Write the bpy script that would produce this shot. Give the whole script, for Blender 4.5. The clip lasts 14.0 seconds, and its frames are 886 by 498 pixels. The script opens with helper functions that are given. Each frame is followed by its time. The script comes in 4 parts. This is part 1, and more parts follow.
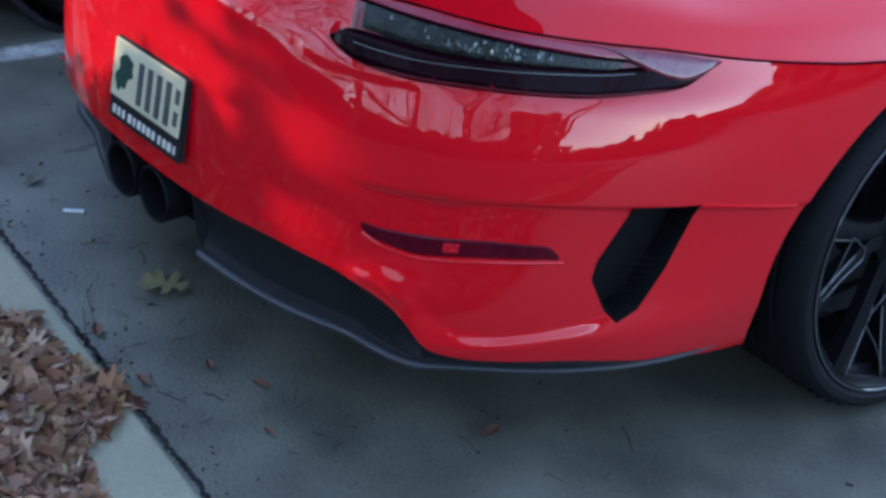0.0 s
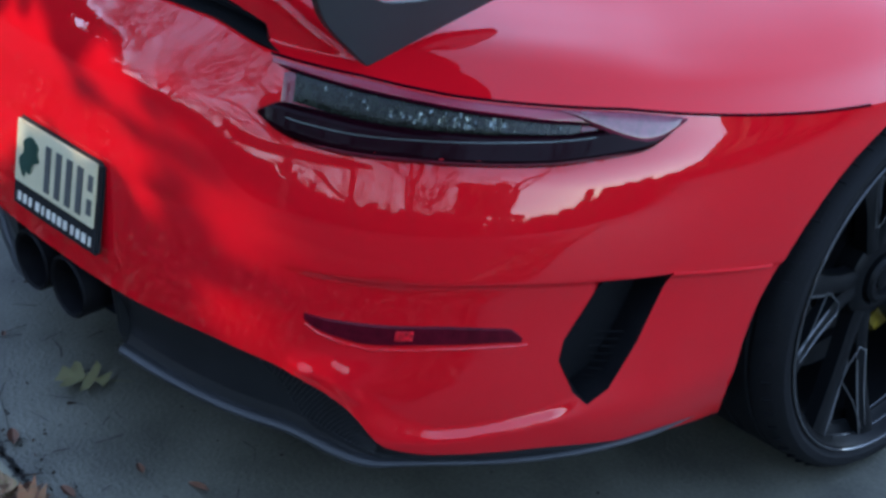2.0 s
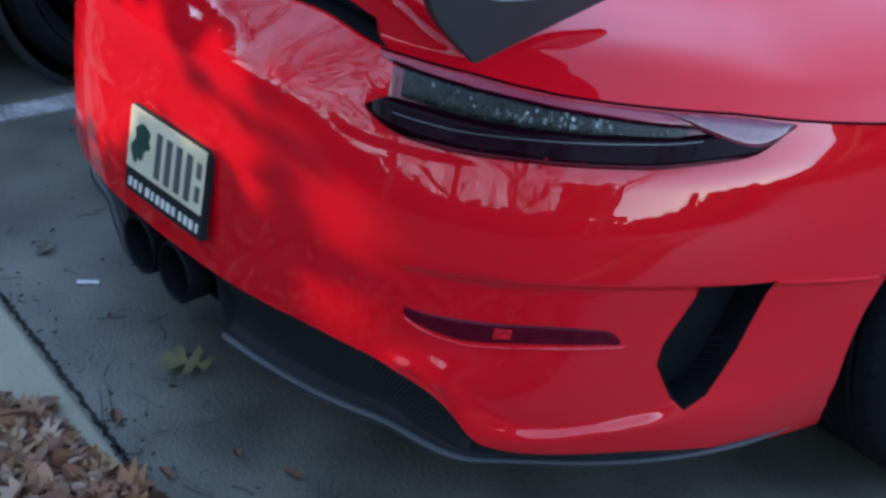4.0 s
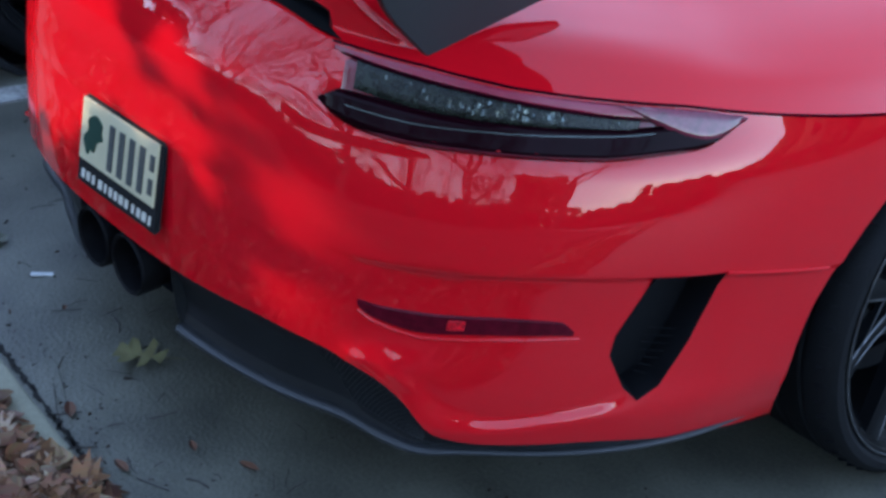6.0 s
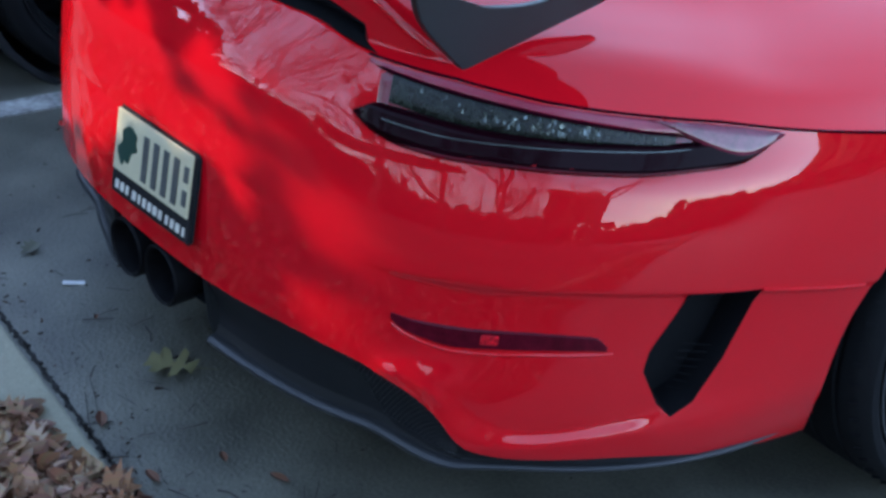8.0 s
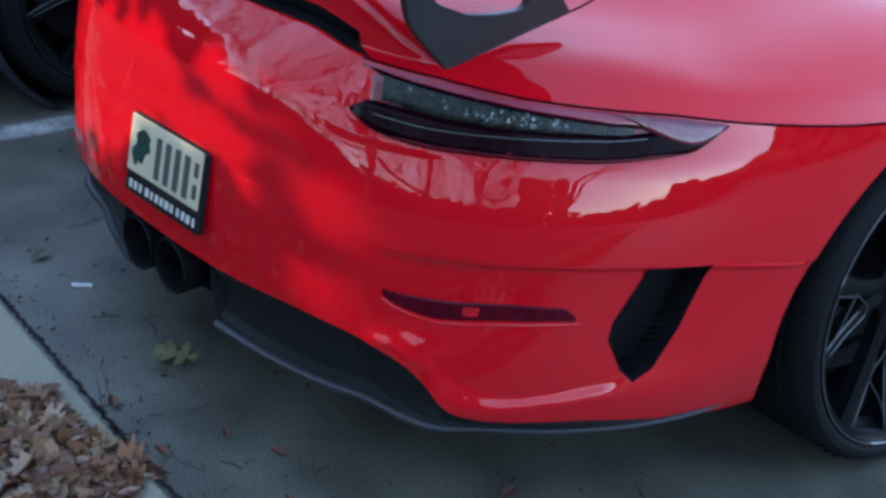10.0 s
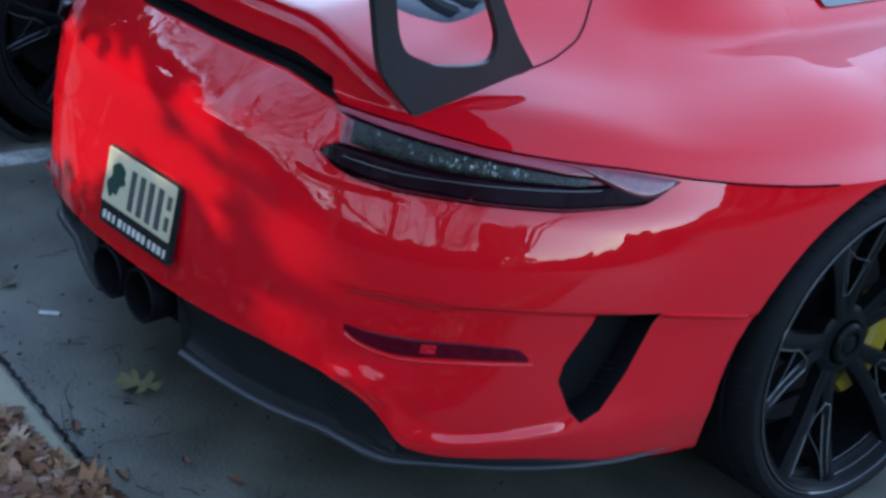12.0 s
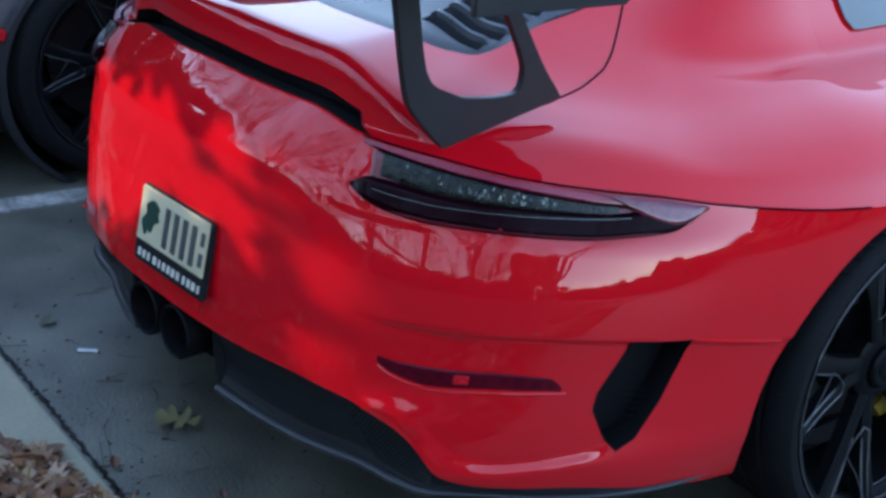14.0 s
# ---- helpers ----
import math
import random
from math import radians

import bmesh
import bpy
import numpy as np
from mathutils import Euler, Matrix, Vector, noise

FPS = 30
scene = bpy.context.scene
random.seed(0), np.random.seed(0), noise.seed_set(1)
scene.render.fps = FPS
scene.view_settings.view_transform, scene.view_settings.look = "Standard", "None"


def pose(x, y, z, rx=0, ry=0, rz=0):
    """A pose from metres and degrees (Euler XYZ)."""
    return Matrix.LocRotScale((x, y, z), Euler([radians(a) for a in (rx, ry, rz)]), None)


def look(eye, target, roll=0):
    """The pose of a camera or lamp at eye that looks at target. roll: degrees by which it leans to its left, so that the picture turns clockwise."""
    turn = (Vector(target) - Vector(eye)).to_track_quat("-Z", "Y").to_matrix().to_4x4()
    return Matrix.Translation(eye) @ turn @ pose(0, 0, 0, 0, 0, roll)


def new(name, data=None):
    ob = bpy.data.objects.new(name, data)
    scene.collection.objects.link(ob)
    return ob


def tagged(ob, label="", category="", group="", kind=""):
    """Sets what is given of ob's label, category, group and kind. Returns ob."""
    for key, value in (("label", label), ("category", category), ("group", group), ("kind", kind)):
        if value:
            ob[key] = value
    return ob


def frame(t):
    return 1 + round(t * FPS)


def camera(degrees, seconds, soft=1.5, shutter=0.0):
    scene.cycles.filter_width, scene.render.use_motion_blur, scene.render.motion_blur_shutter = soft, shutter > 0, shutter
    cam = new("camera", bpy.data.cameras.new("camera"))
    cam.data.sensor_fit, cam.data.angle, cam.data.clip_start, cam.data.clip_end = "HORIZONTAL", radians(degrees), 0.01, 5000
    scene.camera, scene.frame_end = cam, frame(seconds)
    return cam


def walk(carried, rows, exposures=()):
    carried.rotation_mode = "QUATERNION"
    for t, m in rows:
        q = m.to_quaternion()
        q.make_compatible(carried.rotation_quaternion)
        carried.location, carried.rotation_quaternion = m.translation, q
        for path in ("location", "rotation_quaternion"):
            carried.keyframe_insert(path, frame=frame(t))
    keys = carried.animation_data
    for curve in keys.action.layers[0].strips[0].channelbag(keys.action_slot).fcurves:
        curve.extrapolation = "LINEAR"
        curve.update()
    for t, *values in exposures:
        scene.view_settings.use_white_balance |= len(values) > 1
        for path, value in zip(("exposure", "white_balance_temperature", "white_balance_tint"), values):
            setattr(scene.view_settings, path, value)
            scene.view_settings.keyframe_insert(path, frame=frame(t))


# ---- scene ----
cam = camera(35.0, 14.0, soft=3.1)
PATH = [
    (0, (2.205, -2.011, 1.521), (0.794, -0.973, 0.555), 4.8),
    (0.5, (2.036, -1.98, 1.5), (0.674, -0.867, 0.548), 3.6),
    (1, (1.988, -1.932, 1.501), (0.635, -0.78, 0.583), 4.0),
    (1.5, (1.993, -1.932, 1.497), (0.66, -0.748, 0.592), 4.4),
    (2, (1.996, -1.932, 1.503), (0.645, -0.785, 0.575), 3.4),
    (2.5, (1.981, -1.936, 1.501), (0.589, -0.849, 0.562), 3.7),
    (3, (1.972, -1.941, 1.507), (0.554, -0.897, 0.559), 3.6),
    (3.2, (1.98, -1.937, 1.502), (0.546, -0.907, 0.561), 3.3),
    (5.3, (2.003, -1.933, 1.516), (0.577, -0.893, 0.575), 3.5),
    (5.5, (2.002, -1.928, 1.515), (0.585, -0.88, 0.569), 3.6),
    (6, (2.005, -1.925, 1.513), (0.609, -0.854, 0.562), 4.0),
    (6.5, (1.998, -1.925, 1.513), (0.614, -0.844, 0.555), 4.4),
    (7, (1.993, -1.924, 1.51), (0.608, -0.845, 0.552), 4.6),
    (7.5, (1.988, -1.923, 1.511), (0.592, -0.856, 0.556), 4.3),
    (8, (1.989, -1.932, 1.52), (0.57, -0.887, 0.575), 3.9),
    (8.2, (1.99, -1.933, 1.52), (0.56, -0.897, 0.582), 3.9),
    (10.3, (2.229, -2.135, 1.54), (0.803, -1.025, 0.683), 4.5),
    (10.5, (2.241, -2.145, 1.545), (0.824, -1.019, 0.695), 5.3),
    (11, (2.257, -2.152, 1.55), (0.852, -0.998, 0.717), 7.0),
    (11.5, (2.269, -2.168, 1.557), (0.866, -1.001, 0.739), 7.5),
    (12, (2.28, -2.172, 1.557), (0.858, -1.016, 0.756), 7.1),
    (12.5, (2.283, -2.174, 1.563), (0.831, -1.048, 0.774), 6.3),
    (13, (2.288, -2.17, 1.563), (0.815, -1.062, 0.787), 5.4),
    (13.5, (2.29, -2.172, 1.564), (0.819, -1.057, 0.793), 5.1),
    (14, (2.297, -2.164, 1.562), (0.825, -1.048, 0.796), 5.2),
]
walk(cam, [(t, look(eye, target, roll)) for t, eye, target, roll in PATH], [(0, 3.15, 7050, 16), (1, 3.10, 7050, 16), (8.2, 3.12, 7050, 16), (10.3, 3.04, 7050, 15), (14, 2.97, 7050, 14)])

# ---- light ----
world = bpy.data.worlds.new("sky")
scene.world = world
world.use_nodes = True
sky = world.node_tree.nodes.new("ShaderNodeTexSky")
sky.sky_type, sky.sun_disc = "NISHITA", False
SUN_FROM = Vector((-0.74, -0.60, 0.30)).normalized()
sky.sun_elevation = math.asin(SUN_FROM.z)
sky.sun_rotation = math.atan2(SUN_FROM.x, SUN_FROM.y)
sky.dust_density, sky.ozone_density, sky.altitude = 0.02, 1.4, 1500
world.node_tree.nodes["Background"].inputs["Strength"].default_value = 0.15
world.node_tree.links.new(sky.outputs["Color"], world.node_tree.nodes["Background"].inputs["Color"])
sun = new("sun", bpy.data.lights.new("sun", "SUN"))
sun.data.energy, sun.data.angle, sun.data.color = 0.62, radians(0.2), (1.0, 0.93, 0.83)
sun.matrix_world = look((0, 0, 0), tuple(-SUN_FROM))

# ---- materials ----


def material(name, colour, rough=0.5, metal=0.0, vary=0.12, scale=8.0, fine=120.0, bump=0.0, coat=0.0, spec=0.5, dark=None, detail=6.0, coat_rough=0.045):
    """A surface with two scales of variation in colour and roughness, and a fine relief."""
    m = bpy.data.materials.new(name)
    m.use_nodes = True
    nt = m.node_tree
    b = nt.nodes["Principled BSDF"]
    b.inputs["Metallic"].default_value = metal
    b.inputs["Specular IOR Level"].default_value = spec
    b.inputs["Coat Weight"].default_value = coat
    b.inputs["Coat Roughness"].default_value = coat_rough
    b.inputs["Coat IOR"].default_value = 1.54
    pos = nt.nodes.new("ShaderNodeTexCoord")
    big = nt.nodes.new("ShaderNodeTexNoise")
    small = nt.nodes.new("ShaderNodeTexNoise")
    for tex, sc in ((big, scale), (small, fine)):
        tex.inputs["Scale"].default_value, tex.inputs["Detail"].default_value = sc, detail
        nt.links.new(pos.outputs["Object"], tex.inputs["Vector"])
    mixer = nt.nodes.new("ShaderNodeMix")
    mixer.inputs["Factor"].default_value = 0.4
    nt.links.new(big.outputs["Fac"], mixer.inputs["A"])
    nt.links.new(small.outputs["Fac"], mixer.inputs["B"])
    ramp = nt.nodes.new("ShaderNodeValToRGB")
    low = dark or [c * (1 - vary) for c in colour]
    high = [min(1, c * (1 + vary)) for c in colour]
    ramp.color_ramp.elements[0].position, ramp.color_ramp.elements[1].position = 0.36, 0.64
    ramp.color_ramp.elements[0].color, ramp.color_ramp.elements[1].color = (*low, 1), (*high, 1)
    nt.links.new(mixer.outputs["Result"], ramp.inputs["Fac"])
    nt.links.new(ramp.outputs["Color"], b.inputs["Base Color"])
    span = nt.nodes.new("ShaderNodeMapRange")
    span.inputs["To Min"].default_value, span.inputs["To Max"].default_value = max(0.02, rough * 0.85), min(1, rough * 1.15)
    nt.links.new(big.outputs["Fac"], span.inputs["Value"])
    nt.links.new(span.outputs["Result"], b.inputs["Roughness"])
    if bump:
        rel = nt.nodes.new("ShaderNodeBump")
        rel.inputs["Strength"].default_value, rel.inputs["Distance"].default_value = 1.0, bump
        nt.links.new(small.outputs["Fac"], rel.inputs["Height"])
        nt.links.new(rel.outputs["Normal"], b.inputs["Normal"])
    return m


def leafy(name, stops, rough=0.6):
    """Leaves: one colour of a ramp for each piece."""
    m = bpy.data.materials.new(name)
    m.use_nodes = True
    nt = m.node_tree
    b = nt.nodes["Principled BSDF"]
    geo = nt.nodes.new("ShaderNodeNewGeometry")
    ramp = nt.nodes.new("ShaderNodeValToRGB")
    while len(ramp.color_ramp.elements) < len(stops):
        ramp.color_ramp.elements.new(0.5)
    for k, c in enumerate(stops):
        ramp.color_ramp.elements[k].position, ramp.color_ramp.elements[k].color = k / (len(stops) - 1), (*c, 1)
    nt.links.new(geo.outputs["Random Per Island"], ramp.inputs["Fac"])
    tex = nt.nodes.new("ShaderNodeTexNoise")
    tex.inputs["Scale"].default_value = 60
    mul = nt.nodes.new("ShaderNodeMix")
    mul.data_type, mul.blend_type = "RGBA", "MULTIPLY"
    mul.inputs["Factor"].default_value = 0.6
    nt.links.new(ramp.outputs["Color"], mul.inputs["A"])
    nt.links.new(tex.outputs["Color"], mul.inputs["B"])
    nt.links.new(mul.outputs["Result"], b.inputs["Base Color"])
    b.inputs["Specular IOR Level"].default_value = 0.2
    b.inputs["Roughness"].default_value = rough
    return m


PAINT = material("red_paint", (0.64, 0.005, 0.012), 0.5, 0.0, 0.03, 3, 900, 0.0, 1.0, 0.0, coat_rough=0.012)
SILVER = material("silver_grey_paint", (0.22, 0.225, 0.235), 0.35, 0.5, 0.05, 3, 900, 0.0, 1.0)
PLASTIC = material("black_plastic", (0.018, 0.020, 0.024), 0.45, 0, 0.2, 12, 400, 0.0004)
SEAM = material("seam_shadow", (0.020, 0.002, 0.006), 0.9, 0, 0.2, 20, 200, 0.0, 0.0, 0.0)
SOOT = material("sooty_black_metal", (0.005, 0.005, 0.006), 0.6, 0, 0.3, 30, 200, spec=0.12)
SATIN = material("satin_black", (0.015, 0.016, 0.018), 0.40, 0, 0.15, 10, 500, 0.0002)
LIP = material("grey_black_lip", (0.015, 0.0165, 0.018), 0.45, 0, 0.15, 10, 300, 0.0002, 0.06)
CARBON = material("grey_black_plastic", (0.030, 0.034, 0.040), 0.28, 0, 0.15, 10, 300, 0.0002)
VALANCE = material("black_valance_plastic", (0.0150, 0.0163, 0.0180), 0.55, 0, 0.25, 12, 300, 0.0003, 0.0, 0.15)
VOID = material("dark_cavity", (0.011, 0.0115, 0.013), 0.9, spec=0.08)
RUBBER = material("tyre_rubber", (0.0072, 0.0078, 0.0088), 0.7, 0, 0.25, 20, 260, 0.0008, 0.0, 0.16)
RIM = material("black_alloy", (0.0055, 0.006, 0.0066), 0.36, 0.0, 0.15, 10, 300, 0.0, 0.0, 0.07)
GLOSSRIM = material("polished_black_rim", (0.02, 0.021, 0.023), 0.14, 0.0, 0.15, 10, 300, 0.0, 1.0, 0.5, coat_rough=0.05)
# Pale grey that stands in for sky highlights on the black spoke edges.
EDGEGLINT = material("edge_glint", (0.12, 0.125, 0.13), 0.35, 0.6, 0.3, 30, 300)
DISC = material("brake_disc_grey", (0.035, 0.035, 0.037), 0.45, 0.6, 0.2, 30, 300, 0.0003)
YELLOW = material("yellow_caliper_paint", (0.30, 0.21, 0.02), 0.35, 0, 0.12, 20, 200, 0.0, 0.5)
LENSRED = material("red_lamp_lens", (0.16, 0.006, 0.016), 0.12, 0, 0.15, 20, 200, 0.0, 0.25)
REFLECT = material("dark_red_reflector", (0.085, 0.003, 0.010), 0.2, 0, 0.3, 60, 400, 0.0006, 0.04, 0.14)
LENSDARK = material("smoked_lamp_lens", (0.009, 0.0012, 0.003), 0.06, 0, 0.2, 20, 200, 0.0, 0.0, 0.075)
LENSSTRIP = material("rose_lamp_lens", (0.27, 0.010, 0.036), 0.12, 0, 0.1, 20, 200, 0.0, 0.3)
# Paler, glossier copy of the lens; its tint stands in for reflected sky.
LENSSHEEN = material("rose_grey_lens_sheen", (0.15, 0.012, 0.030), 0.10, 0, 0.35, 60, 200, 0.0, 0.7, 0.4, coat_rough=0.01)
CLEAR = material("smoky_clear_lamp", (0.008, 0.011, 0.008), 0.18, 0.0, 0.8, 60, 240, 0.0015, 0.1, 0.3)
CHROME = material("lamp_reflector_chrome", (0.16, 0.19, 0.175), 0.2, 1.0, 0.1, 40, 200)
# Red of the reflectors, also used for painted glints in the lamps.
GLOWRED = material("bright_red_reflector_and_glint", (0.70, 0.006, 0.016), 0.4, 0, 0.7, 160, 500, 0.002, 0.0, 0.2)
GLASS = material("tinted_window", (0.015, 0.034, 0.036), 0.05, 0, 0.1, 3, 50, 0.0, 0.3)
PLATE = material("cream_plate", (0.60, 0.54, 0.35), 0.4, 0, 0.05, 20, 200)
INK = material("dark_print", (0.075, 0.080, 0.078), 0.5)
GREENINK = material("dark_green_print", (0.010, 0.050, 0.034), 0.5)
WHITEINK = material("white_print", (0.66, 0.63, 0.54), 0.5)
ASPHALT = material("asphalt", (0.092, 0.091, 0.070), 0.48, 0, 0.50, 5, 130, 0.0028, 0.0, 0.75, detail=9)
CONCRETE = material("concrete", (0.265, 0.258, 0.185), 0.85, 0, 0.20, 3, 160, 0.0012)
LINEPAINT = material("worn_white_paint", (0.30, 0.30, 0.28), 0.8, 0, 0.45, 11, 60, 0.001, dark=(0.10, 0.10, 0.095))
SOIL = material("dark_mulch", (0.045, 0.032, 0.026), 0.95, 0, 0.4, 9, 90, 0.01)
DIRT = material("joint_dirt", (0.020, 0.019, 0.017), 0.95, 0, 0.4, 30, 200, 0.004)
TWIG = material("dark_twig", (0.030, 0.024, 0.020), 0.9, 0, 0.3, 30, 200)
GREYLEAF = leafy("grey_green_leaf", [(0.15, 0.16, 0.12), (0.17, 0.17, 0.13)])
GRIT = leafy("brown_crumbs", [(0.03, 0.024, 0.018), (0.05, 0.035, 0.024), (0.025, 0.022, 0.02), (0.09, 0.06, 0.04), (0.16, 0.15, 0.13)], 0.9)
BARK = material("grey_bark", (0.10, 0.08, 0.065), 0.9, 0, 0.35, 9, 60, 0.01)
DRYLEAF = leafy("dry_leaves", [(0.08, 0.035, 0.022), (0.34, 0.165, 0.080), (0.16, 0.066, 0.044), (0.44, 0.275, 0.150), (0.09, 0.038, 0.028), (0.38, 0.180, 0.100), (0.52, 0.38, 0.26), (0.20, 0.088, 0.058)])
WOODLEAF = leafy("autumn_woods", [(0.28, 0.14, 0.07), (0.15, 0.10, 0.055), (0.34, 0.18, 0.09), (0.19, 0.13, 0.07), (0.11, 0.09, 0.05)], 0.85)
TREELEAF = leafy("tree_leaves", [(0.022, 0.036, 0.014), (0.040, 0.050, 0.020), (0.055, 0.048, 0.024), (0.030, 0.042, 0.018)], 0.85)
OAKLEAF = leafy("yellow_green_leaf", [(0.27, 0.25, 0.12), (0.30, 0.27, 0.13)])
LITTER = material("white_litter", (0.6, 0.62, 0.62), 0.6, 0, 0.1, 40, 200)

# ---- building helpers ----


def part(name, bm, mat, parent=None, label="", smooth=True, sharp=35):
    me = bpy.data.meshes.new(name)
    bm.normal_update()
    bm.to_mesh(me)
    bm.free()
    if smooth:
        for p in me.polygons:
            p.use_smooth = True
        me.set_sharp_from_angle(angle=radians(sharp))
    me.materials.append(mat)
    ob = new(name, me)
    ob.parent = parent
    if label:
        tagged(ob, label)
    return ob


def thing(name, label, category, group="", kind=""):
    return tagged(new(name), label, category, group, kind)


def add_box(bm, size, m=Matrix(), bevel=0.0):
    g = bmesh.ops.create_cube(bm, size=1, matrix=m @ Matrix.Diagonal((*size, 1)))
    if bevel:
        es = {e for v in g["verts"] for e in v.link_edges}
        bmesh.ops.bevel(bm, geom=list(es), offset=bevel, segments=2, affect="EDGES", clamp_overlap=True)


def box(size, m=Matrix(), bevel=0.0):
    bm = bmesh.new()
    add_box(bm, size, m, bevel)
    return bm


def tube(points, radius, sides=6, closed=False, caps=True):
    """A round bar through points; radius may be one number or one for each point."""
    bm = bmesh.new()
    pts = [Vector(p) for p in points]
    rad = radius if isinstance(radius, (list, tuple)) else [radius] * len(pts)
    rings, side = [], None
    for i, p in enumerate(pts):
        d = (pts[min(i + 1, len(pts) - 1)] - pts[max(i - 1, 0)]).normalized()
        if side is None:
            side = d.orthogonal().normalized()
        side = (side - d * side.dot(d)).normalized()
        up = d.cross(side)
        rings.append([bm.verts.new(p + (side * math.cos(2 * math.pi * k / sides) + up * math.sin(2 * math.pi * k / sides)) * rad[i]) for k in range(sides)])
    for a, b in zip(rings, rings[1:]):
        for k in range(sides):
            bm.faces.new((a[k], a[(k + 1) % sides], b[(k + 1) % sides], b[k]))
    if caps:
        bm.faces.new(rings[0][::-1])
        bm.faces.new(rings[-1])
    return bm


def lathe(profile, steps=48, m=Matrix(), closed=False):
    """Turns (radius, x) pairs about the x axis."""
    bm = bmesh.new()
    rings = []
    for r, x in profile:
        rings.append([bm.verts.new(m @ Vector((x, r * math.cos(2 * math.pi * k / steps), r * math.sin(2 * math.pi * k / steps)))) for k in range(steps)])
    pairs = list(zip(rings, rings[1:])) + ([(rings[-1], rings[0])] if closed else [])
    for a, b in pairs:
        for k in range(steps):
            bm.faces.new((a[k], a[(k + 1) % steps], b[(k + 1) % steps], b[k]))
    bmesh.ops.recalc_face_normals(bm, faces=bm.faces)
    return bm


def soften(outline, times=2):
    """Rounds the corners of an outline."""
    for _ in range(times):
        n = len(outline)
        outline = [q for k in range(n) for q in (
            tuple(0.8 * a + 0.2 * b for a, b in zip(outline[k], outline[(k + 1) % n])), tuple(0.2 * a + 0.8 * b for a, b in zip(outline[k], outline[(k + 1) % n])))]
    return outline


def slab(outline, thick, m=Matrix(), bevel=0.0, hole=None):
    """A plate with the outline (u, v), drawn in the y-z plane of m and thick along x."""
    bm = bmesh.new()
    n = len(outline)
    sides = []
    for x in (-thick / 2, thick / 2):
        ring = [bm.verts.new(m @ Vector((x, u, v))) for u, v in outline]
        inner = [bm.verts.new(m @ Vector((x, u, v))) for u, v in hole] if hole else None
        sides.append((ring, inner))
    for ring, inner in sides:
        if inner:
            for k in range(n):
                bm.faces.new((ring[k], ring[(k + 1) % n], inner[(k + 1) % n], inner[k]))
        else:
            bm.faces.new(ring)
    for w in (0, 1) if hole else (0,):
        a, b = sides[0][w], sides[1][w]
        for k in range(n):
            bm.faces.new((a[k], a[(k + 1) % n], b[(k + 1) % n], b[k]))
    bmesh.ops.recalc_face_normals(bm, faces=bm.faces)
    if bevel:
        es = [e for e in bm.edges if len(e.link_faces) == 2 and e.calc_face_angle(0) > 1.0]
        bmesh.ops.bevel(bm, geom=es, offset=bevel, segments=2, affect="EDGES", clamp_overlap=True)
    return bm


# ---- shape of the red car's tail ----
YC = 0.10
LOW_Z = (0.17, 0.22, 0.27, 0.33, 0.45, 0.52, 0.60, 0.68, 0.76, 0.84, 0.90)
LOW_A = (0.876, 0.897, 0.914, 0.931, 0.947, 0.955, 0.959, 0.96, 0.95, 0.928, 0.907)
LOW_B = (1.131, 1.187, 1.202, 1.197, 1.19, 1.184, 1.177, 1.164, 1.141, 1.108, 1.075)
LOW_N = (2.704, 2.704, 2.704, 2.704, 2.704, 2.704, 2.652, 2.517, 2.371, 2.288, 2.236)


def curve(xs, ys, x):
    """Smooth (monotone cubic) interpolation."""
    n = len(xs)
    if x <= xs[0]:
        return ys[0]
    if x >= xs[-1]:
        return ys[-1]
    i = max(k for k in range(n - 1) if xs[k] <= x)
    d = [(ys[k + 1] - ys[k]) / (xs[k + 1] - xs[k]) for k in range(n - 1)]

    def tangent(k):
        if k == 0:
            return d[0]
        if k == n - 1:
            return d[-1]
        return 0.0 if d[k - 1] * d[k] <= 0 else 2 * d[k - 1] * d[k] / (d[k - 1] + d[k])
    h = xs[i + 1] - xs[i]
    s = (x - xs[i]) / h
    return ((2 * s ** 3 - 3 * s ** 2 + 1) * ys[i] + (s ** 3 - 2 * s ** 2 + s) * h * tangent(i)
            + (-2 * s ** 3 + 3 * s ** 2) * ys[i + 1] + (s ** 3 - s ** 2) * h * tangent(i + 1))


def ease(a, b, x):
    t = min(1, max(0, (x - a) / (b - a)))
    return t * t * (3 - 2 * t)


